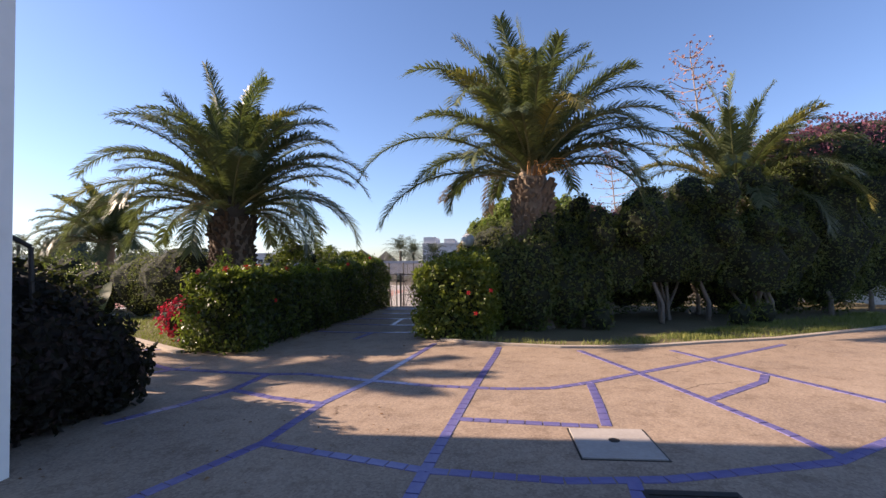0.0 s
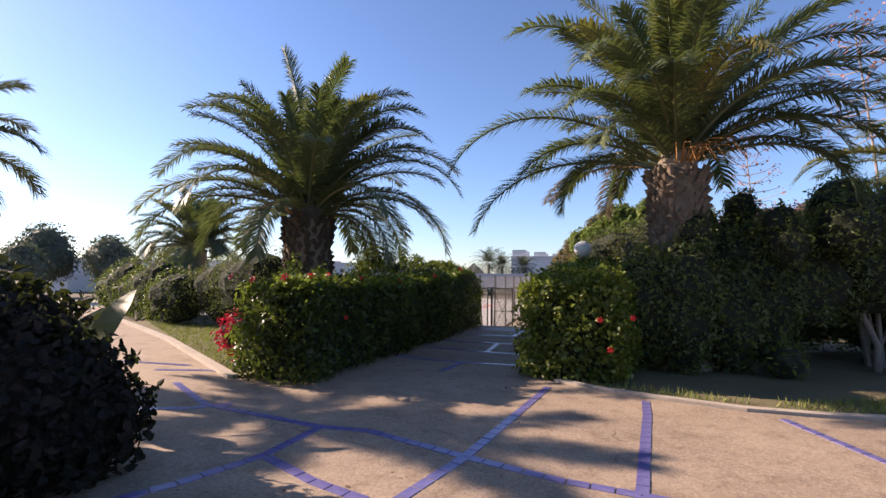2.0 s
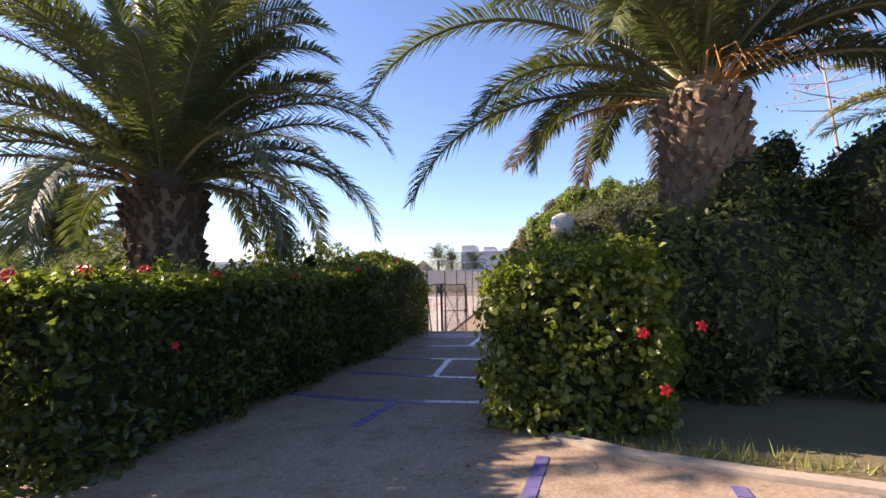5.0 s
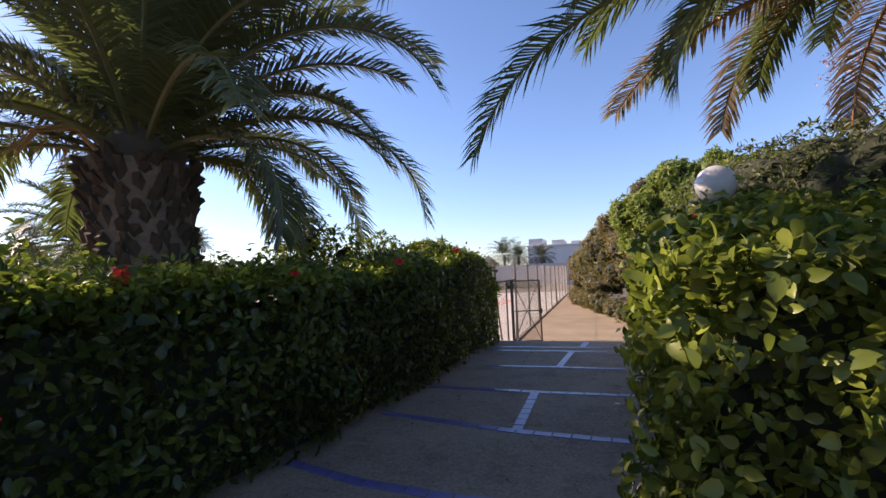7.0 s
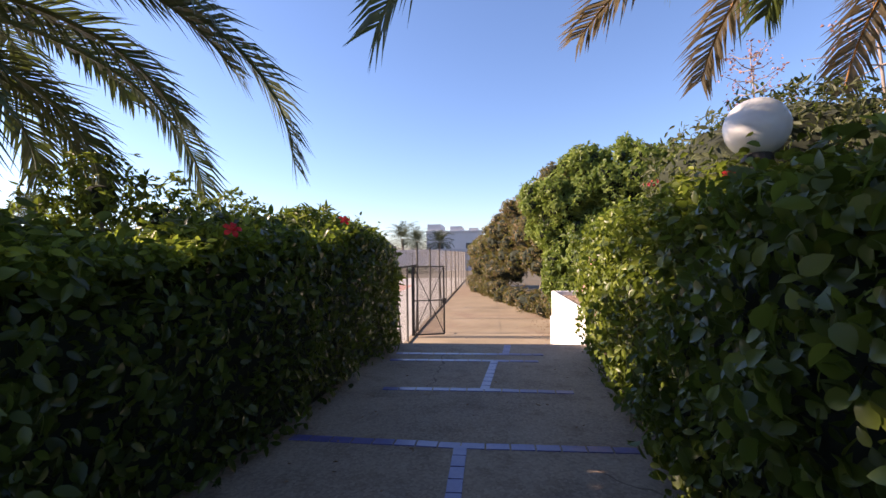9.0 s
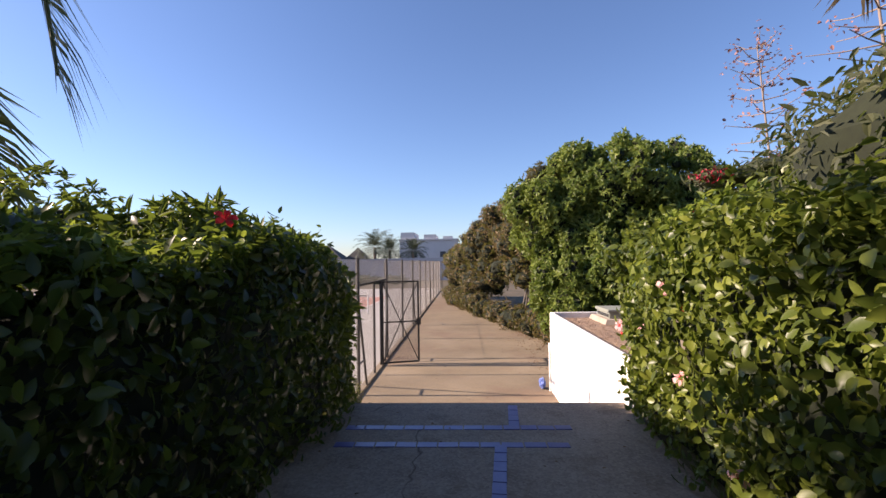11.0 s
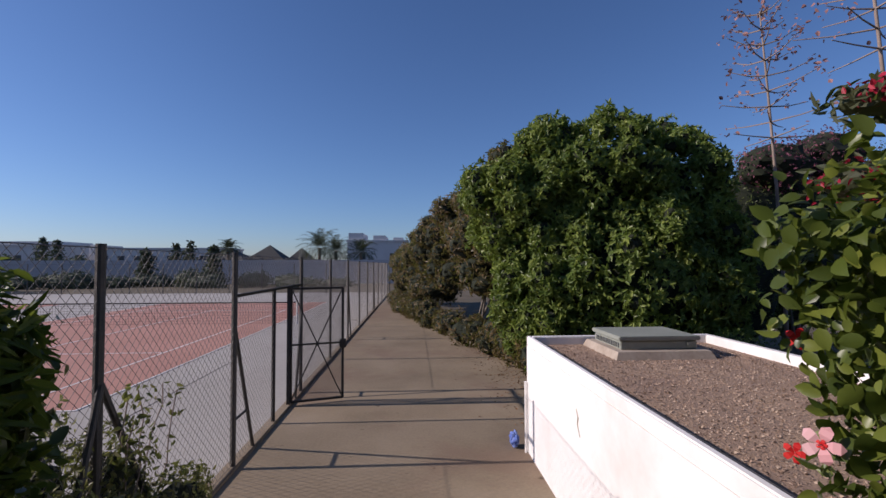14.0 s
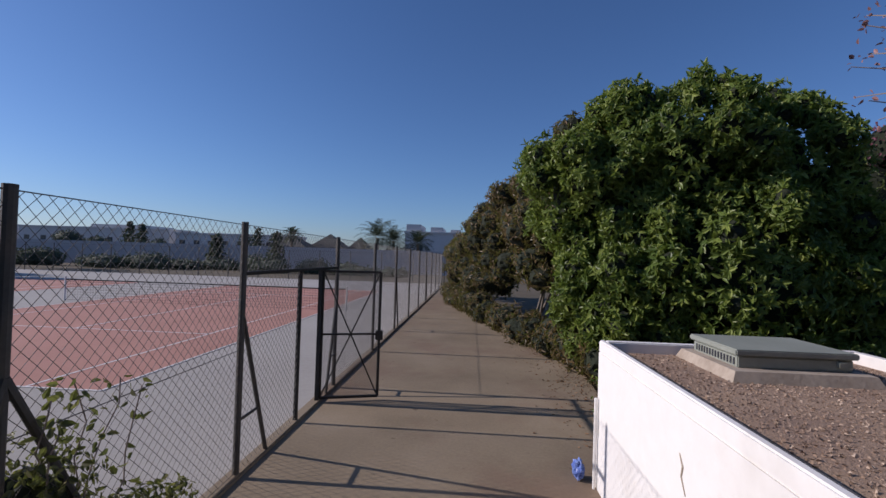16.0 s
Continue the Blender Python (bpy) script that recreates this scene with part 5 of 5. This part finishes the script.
gate = thing("metal_gate", (FX, 22.98, LOW), "black iron gate with cross bracing standing open", "gate")
GW, G0, G1 = 0.94, LOW + 0.07, 0.98
m = pose(FX + 0.03, 23.0, 0, 0, 0, 17)


def gate_bar(name, a, b, half):
    bm = bmesh.new()
    a, b = Vector(a), Vector(b)
    d = (b - a).normalized()
    q = d.to_track_quat("Z", "Y")
    bmesh.ops.create_cube(bm, size=1.0, matrix=Matrix.LocRotScale((a + b) / 2, q, (half * 2, half * 2, (b - a).length)))
    bmesh.ops.transform(bm, matrix=m, verts=bm.verts)
    return part(name, bm, IRON, gate)


gate_bar("stile", (0, 0, G0), (0, 0, G1), 0.022)
gate_bar("stile", (GW, 0, G0), (GW, 0, G1), 0.022)
gate_bar("rail", (0, 0, G0), (GW, 0, G0), 0.02)
gate_bar("rail", (0, 0, G1), (GW, 0, G1), 0.02)
gate_bar("rail", (0, 0, -0.06), (GW, 0, -0.06), 0.016)
for a, b in (((0, 0.012, G0), (GW, 0.012, G1)), ((0, -0.012, G1), (GW, -0.012, G0))):
    gate_bar("brace", a, b, 0.011)
bm = block(bmesh.new(), GW - 0.06, GW + 0.06, -0.035, 0.035, -0.16, 0.0, 0.006)
bmesh.ops.transform(bm, matrix=m, verts=bm.verts)
part("lock_case", bm, IRON, gate)
net = mesh_panel("netting", gate, 0, GW, G0, G1, 0.0, 0.036, 0.0019)
net.data.transform(m @ pose(0, 0, 0, 0, 0, -90))

# court one: red playing area with its white lines and net
CX1, CX0, CY0, CY1 = -8.3, -19.27, 23.0, 46.77


def court(cx0, cx1, label):
    c = thing("tennis_court", ((cx0 + cx1) / 2, 34.9, LOW), label, "tennis court", "tennis courts")
    part("playing_surface", block(bmesh.new(), cx0, cx1, CY0, CY1, LOW - 0.05, LOW - 0.004), COURT_RED, c, "faded red playing surface")
    w, z0, z1 = 0.05, LOW - 0.01, LOW + 0.001
    ym = (CY0 + CY1) / 2
    for x in (cx0, cx1, cx0 + 1.37, cx1 - 1.37):
        part("line", block(bmesh.new(), x - w / 2, x + w / 2, CY0, CY1, z0, z1), LINE_WHITE, c)
    for y, a, b in ((CY0, cx0, cx1), (CY1, cx0, cx1), (ym - 6.4, cx0 + 1.37, cx1 - 1.37), (ym + 6.4, cx0 + 1.37, cx1 - 1.37)):
        part("line", block(bmesh.new(), a, b, y - w / 2, y + w / 2, z0, z1 + 0.001), LINE_WHITE, c)
    part("line", block(bmesh.new(), (cx0 + cx1) / 2 - w / 2, (cx0 + cx1) / 2 + w / 2, ym - 6.4, ym + 6.4, z0, z1 + 0.002), LINE_WHITE, c)
    nt = thing("tennis_net", ((cx0 + cx1) / 2, ym, LOW), "dark tennis net with pale tape between posts", "tennis net", "tennis nets")
    for x in (cx0 - 0.9, cx1 + 0.9):
        part("post", rod(bmesh.new(), (x, ym, LOW), (x, ym, LOW + 1.07), 0.04, n=10), LINE_WHITE, nt)
    part("tape", block(bmesh.new(), cx0 - 0.9, cx1 + 0.9, ym - 0.008, ym + 0.008, LOW + 0.92, LOW + 0.97), IRON, nt)
    verts, faces = [], []
    for k in range(int((cx1 - cx0 + 1.8) / 0.12)):
        x = cx0 - 0.9 + 0.12 * k
        b = len(verts)
        verts += [(x - 0.004, ym, LOW + 0.03), (x + 0.004, ym, LOW + 0.03), (x + 0.004, ym, LOW + 0.93), (x - 0.004, ym, LOW + 0.93)]
        faces.append((b, b + 1, b + 2, b + 3))
    for k in range(8):
        z = LOW + 0.05 + 0.115 * k
        b = len(verts)
        verts += [(cx0 - 0.9, ym, z - 0.004), (cx1 + 0.9, ym, z - 0.004), (cx1 + 0.9, ym, z + 0.004), (cx0 - 0.9, ym, z + 0.004)]
        faces.append((b, b + 1, b + 2, b + 3))
    solid("netting", verts, faces, IRON, nt, kind="stuff")
    return c


court(CX0, CX1, "faded red tennis court with white lines")
court(-36.5, -25.5, "second red tennis court farther off")
far_fence = thing("chain_link_fence", (-26, 57, LOW), "far chain-link fence on dark posts behind the courts", "fence")
for k in range(17):
    part("post", rod(bmesh.new(), (-4.55 - 2.9 * k, 57, LOW), (-4.55 - 2.9 * k, 57, 1.55), 0.04, n=6), POST_IRON, far_fence)
part("wire", rod(bmesh.new(), (-4.55, 57, 1.5), (-51, 57, 1.5), 0.008, n=4), WIRE, far_fence)

# plants growing at the foot of the fence
fp = shrub("fence_shrub", "scrubby small-leaved plant at the fence's foot", "shrub", [((-4.25, 17.6, LOW + 0.5), (0.3, 0.5, 0.55)), ((-3.95, 17.1, LOW + 0.35), (0.35, 0.4, 0.4)), ((-4.65, 18.15, LOW + 0.7), (0.28, 0.45, 0.7)), ((-4.35, 18.6, LOW + 0.4), (0.28, 0.45, 0.45)), ((-4.1, 18.4, LOW + 0.2), (0.3, 0.45, 0.25)), ((-4.78, 17.5, LOW + 0.95), (0.35, 0.45, 0.78)), ((-4.7, 18.3, LOW + 0.35), (0.25, 0.5, 0.5)), ((-4.45, 19.1, LOW + 0.2), (0.12, 0.4, 0.42)), ((-4.3, 17.2, LOW + 0.7), (0.35, 0.4, 0.6)), ((-3.75, 17.5, LOW + 0.3), (0.4, 0.5, 0.36)), ((-3.4, 17.2, LOW + 0.2), (0.35, 0.4, 0.28))], LEAF_SCRUB_SUNLIT, (0.055, 0.028), 101, (-4.3, 17.5, LOW), 300, 0.0, lift=0.8, tuft=2, inside=0.6)
vine = thing("climbing_plant", (-4.5, 18.4, LOW), "thin climbing plant with brown-green leaves on the fence", "climber")
rng = np.random.default_rng(102)
P, N = [], []
for k in range(5):
    pts = [Vector((-4.5, 17.9 + 0.12 * k, LOW))]
    for i in range(9):
        pts.append(pts[-1] + Vector((rng.uniform(-0.02, 0.02), rng.uniform(-0.08, 0.12), rng.uniform(0.1, 0.24))))
        for _ in range(5):
            P.append(pts[-1] + Vector(rng.normal(0, 0.05, 3)))
            N.append((0.6, -0.5, 0.3))
    part("stem", tube(bmesh.new(), pts, [0.006] * 10, 4), STALK, vine)
solid("foliage", *leaf_mesh(rng, np.array(P), np.array(N), 0.075, 0.04), LEAF_SCRUB_SUNLIT, vine, kind="stuff")

# ---- distance: perimeter wall, white houses, roofs, trees ----
pw = part("perimeter_wall", block(bmesh.new(), -140, 4, 78, 78.3, LOW, 2.1), FAR_WALL)
tagged(pw, "long pale grey perimeter wall beyond the courts", "wall", kind="structure")
pw = part("perimeter_wall", block(bmesh.new(), -90, -89.7, -30, 78, LOW, 2.1), FAR_WALL)
tagged(pw, "long white perimeter wall beyond the garden", "wall", kind="structure")


def far_house(label, x0, x1, y0, y1, h, cols, rows=2, steps=()):
    hs = thing("house", ((x0 + x1) / 2, y0, LOW), label, "house", "white houses in the distance")
    part("wall", block(bmesh.new(), x0, x1, y0, y1, LOW, h, 0.05), FAR_WHITE, hs)
    part("roof", block(bmesh.new(), x0 - 0.2, x1 + 0.2, y0 - 0.2, y1 + 0.2, h, h + 0.35, 0.05), FAR_WHITE, hs)
    for sx0, sx1, sh in steps:
        part("upper_storey", block(bmesh.new(), sx0, sx1, y0 + 0.4, y1, h + 0.35, sh, 0.05), FAR_WHITE, hs)
    for r in range(rows):
        for c in range(cols):
            x = x0 + (x1 - x0) * (c + 0.5) / cols
            z = 1.0 + (h - 1.0) * (r + 0.3) / rows
            w = part("window", block(bmesh.new(), x - 0.6, x + 0.6, y0 - 0.03, y0 + 0.1, z, z + 1.2), DARK_GLASS, hs)
    return hs


far_house("white house with stepped flat roof", -15.6, -3.5, 106, 116, 6.0, 2, 1, ((-15.4, -12.5, 7.8), (-10.5, -8.0, 7.3), (-6.5, -4.5, 6.9)))
far_house("long low white house", -62, -38, 104, 112, 4.4, 8, 1)
far_house("long low white house", -100, -66, 108, 118, 5.2, 9, 1, ((-84, -72, 6.2),))
far_house("long low white house", -150, -108, 110, 120, 5.6, 9, 1)
far_house("white house behind the garden", -78, -66, 46, 56, 3.2, 3, 1)
for x, y, w, h in ((-27.5, 96, 3.6, 4.9), (-36, 100, 4.5, 4.6), (-22.5, 98, 2.4, 4.5)):
    hs = thing("pavilion", (x, y, LOW), "far pavilion with a dark pyramid roof", "building", "pavilions")
    part("wall", block(bmesh.new(), x - w * 0.8, x + w * 0.8, y - 2, y + 2, LOW, 2.2), FAR_WHITE, hs)
    bm = bmesh.new()
    bmesh.ops.create_cone(bm, cap_ends=True, segments=4, radius1=w * 1.3, radius2=0.05, depth=h - 2.2, matrix=Matrix.Translation((x, y, (h + 2.2) / 2)) @ Matrix.Rotation(math.pi / 4, 4, "Z"))
    part("roof", bm, ROOF_TILE, hs)


def far_palm(at, h, size, seed):
    rng = np.random.default_rng(seed)
    top = thing("palm_tree", at, "distant palm with a ragged crown", "palm tree", "distant palms")
    f = Vector(at)
    hd = f + Vector((0, 0, h))
    part("trunk", rod(bmesh.new(), f, hd, 0.3, 0.24, 8), BARK, top)
    for i in range(34):
        leafy, bm = frond_mesh(rng, 80 - 105 * (i / 34) + rng.uniform(-8, 8), size * rng.uniform(0.8, 1.1), 70, size * 0.3, FAR_LEAF, 26, 0.026)
        ob = hook(new("frond", leafy), top)
        ob.matrix_basis = Matrix.Translation(hd) @ pose(0, 0, 0, 0, 0, i * 137.5)
        bm.free()


for k, (x, y, h, size) in enumerate(((-17.3, 88, 5.3, 4.0), (-15.4, 92, 5.0, 3.4), (-11.0, 90, 4.6, 3.2), (-58, 60, 8.5, 2.6), (-62, 63, 9.5, 2.6), (-33, 92, 5.4, 2.2), (-80, 70, 7.0, 2.6))):
    far_palm((x, y, LOW), h, size, 200 + k)


def pine(at, h, seed, lab="distant layered pine tree"):
    rng = np.random.default_rng(seed)
    top = thing("pine_tree", at, lab, "tree", "distant pines")
    f = Vector(at)
    part("trunk", rod(bmesh.new(), f, f + Vector((0, 0, h)), 0.22, 0.05, 6), WOOD, top)
    P, N = [], []
    for j in range(9):
        z = h * (0.3 + 0.7 * j / 9)
        r = h * 0.28 * (1 - j / 10)
        for k in range(60):
            a, q = rng.uniform(0, math.tau), rng.uniform(0.1, 1)
            P.append(f + Vector((math.cos(a) * r * q, math.sin(a) * r * q, z + 0.15 * q * r + rng.normal(0, 0.08))))
            N.append((0, 0, 1))
    solid("foliage", *leaf_mesh(rng, np.array(P), np.array(N), 0.6, 0.35, 0.5, 0.0), FAR_LEAF, top, kind="stuff")


for k, (x, y, h) in enumerate(((-41, 96, 7.0), (-45, 99, 6.6), (-66, 100, 7.4), (-70, 102, 8.0), (-49, 97, 5.6), (-26, 70, 5.0), (-36, 74, 4.6))):
    pine((x, y, LOW), h, 230 + k)
rng = np.random.default_rng(240)
for k in range(26):
    x = -12 - 3.6 * k + rng.uniform(-1.5, 1.5)
    h = rng.uniform(0.7, 1.5)
    shrub("wall_shrub", "dark green shrub at the foot of the perimeter wall", "shrub", [((x, 70 + rng.uniform(-2, 4), LOW + h * 0.5), (rng.uniform(1.6, 3.6), 1.2, h))], FAR_LEAF, (0.35, 0.18), 250 + k, (x, 72, LOW), 22, 0.0, core=FAR_LEAF, group="shrubs along the wall", stems=False)
for k in range(9):
    x = -52 - 11 * k + rng.uniform(-3, 3)
    y = 84 + rng.uniform(-4, 10)
    h = rng.uniform(3.6, 6.2)
    shrub("far_tree", "distant dark broad-leaved tree", "tree", [((x, y, LOW + h * 0.75), (h * 0.45, h * 0.4, h * 0.3)), ((x + 1.5, y, LOW + h * 0.6), (h * 0.35, h * 0.35, h * 0.28))], FAR_LEAF, (0.4, 0.22), 270 + k, (x, y, LOW), 16, 0.8, core=FAR_LEAF, group="distant trees")

for k, (x, y, h) in enumerate(((-50, 31, 5.6), (-46, 36, 6.4), (-53, 42, 7.0), (-43, 41, 5.2), (-51, 50, 7.6), (-58, 38, 8.2), (-40, 47, 4.8))):
    shrub("far_tree", "dark tree beyond the garden lawn", "tree", [((x, y, h * 0.62 - 1.0), (h * 0.34, h * 0.3, h * 0.36)), ((x + 1.4, y, h * 0.45 - 0.9), (h * 0.3, h * 0.28, h * 0.3))], FAR_LEAF, (0.34, 0.18), 290 + k, (x, y, LOW), 24, 0.6, core=FAR_LEAF, group="distant trees")

# ---- blue tile lines, tile by tile ----
TW, TL = 0.1, 0.16
LINES = [
    [(-2.5, 2.4), (-1.95, 3.74), (-1.84, 4.84), (-1.55, 5.82), (-1.17, 7.86), (-1.05, 8.55)],
    [(-0.62, 2.2), (-0.48, 3.45), (-0.22, 5.54), (0.08, 7.6), (0.14, 8.2)],
    [(-3.75, 4.1), (-3.4, 4.7), (-3.15, 5.33), (-3.1, 6.1), (-2.6, 6.15), (-1.55, 5.82), (-0.73, 5.6), (-0.22, 5.54), (0.16, 5.5), (0.68, 5.55), (1.2, 5.83), (1.95, 6.35), (3.16, 7.16), (5.06, 8.5)],
    [(-3.1, 5.3), (-2.5, 5.03), (-1.84, 4.84)],
    [(1.47, 7.9), (1.95, 6.35), (2.28, 5.14), (2.5, 4.3), (2.6, 3.7)],
    [(1.2, 5.8), (1.12, 5.0), (1.03, 4.31)],
    [(-0.34, 4.43), (0.3, 4.36), (0.95, 4.3)],
    [(2.97, 7.95), (3.25, 7.2), (3.55, 6.37), (4.1, 5.0)],
    [(2.28, 5.14), (3.28, 5.95), (3.5, 6.3)],
    [(-1.95, 3.74), (-1.11, 3.5), (-0.48, 3.32), (0.48, 3.23), (1.17, 3.29), (2.5, 3.65), (4.0, 4.6)],
    [(0.95, 3.3), (0.82, 2.4)],
    [(-2.75, 9.04), (-2.6, 9.91), (-1.5, 9.95)], [(-4.0, 10.15), (-3.26, 9.96), (-2.6, 9.91)],
    [(-2.42, 11.13), (-1.5, 11.07)], [(-3.8, 11.4), (-2.42, 11.13), (-2.42, 12.42)], [(-3.7, 12.48), (-2.42, 12.42), (-1.2, 12.42)],
    [(-3.3, 13.75), (-2.27, 13.75), (-1.4, 13.72)], [(-2.27, 13.75), (-2.15, 15.0)], [(-3.5, 15.0), (-2.15, 15.0), (-1.6, 15.0)], [(-3.5, 15.38), (-2.1, 15.38), (-1.5, 15.38)], [(-2.0, 15.4), (-1.95, EDGE - 0.1)],
    [(-8.2, 8.0), (-6.76, 8.1)], [(-6.99, 7.65), (-5.8, 8.0)], [(-5.98, 7.09), (-4.77, 6.37)], [(-6.3, 5.6), (-4.8, 6.2), (-4.5, 6.5)], [(-4.77, 6.37), (-3.1, 6.1)],
]
z = 0.006
tile = mesh_from("tile", [(-TL / 2, -TW / 2, -0.03), (TL / 2, -TW / 2, -0.03), (TL / 2, TW / 2, -0.03), (-TL / 2, TW / 2, -0.03),
                          (-TL / 2 + 0.004, -TW / 2 + 0.004, 0), (TL / 2 - 0.004, -TW / 2 + 0.004, 0), (TL / 2 - 0.004, TW / 2 - 0.004, 0), (-TL / 2 + 0.004, TW / 2 - 0.004, 0)],
                 [(4, 5, 6, 7), (0, 1, 5, 4), (1, 2, 6, 5), (2, 3, 7, 6), (3, 0, 4, 7)], BLUE_TILE)
rng = np.random.default_rng(300)
made, rest_v, rest_f = 0, [], []
for line in LINES:
    for a, b in zip(line, line[1:]):
        a, b = Vector((*a, 0)), Vector((*b, 0))
        n = max(1, round((b - a).length / (TL + 0.006)))
        turn = math.atan2(b.y - a.y, b.x - a.x)
        for k in range(n):
            c = a.lerp(b, (k + 0.5) / n)
            mm = pose(c.x, c.y, z + rng.uniform(-0.0015, 0.0015), rng.uniform(-0.5, 0.5), rng.uniform(-0.5, 0.5), math.degrees(turn) + rng.uniform(-1, 1)) @ Matrix.Diagonal(((b - a).length / n / (TL + 0.006), 1, 1, 1))
            if made < 300 and c.x > -4:
                ob = hook(new("tile", tile), plaza)
                ob.matrix_basis = mm
                made += 1
            else:
                s = len(rest_v)
                rest_v += [tuple(mm @ v.co) for v in tile.vertices]
                rest_f += [tuple(s + i for i in p.vertices) for p in tile.polygons]
if rest_v:
    solid("tiles", rest_v, rest_f, BLUE_TILE, plaza, kind="stuff")
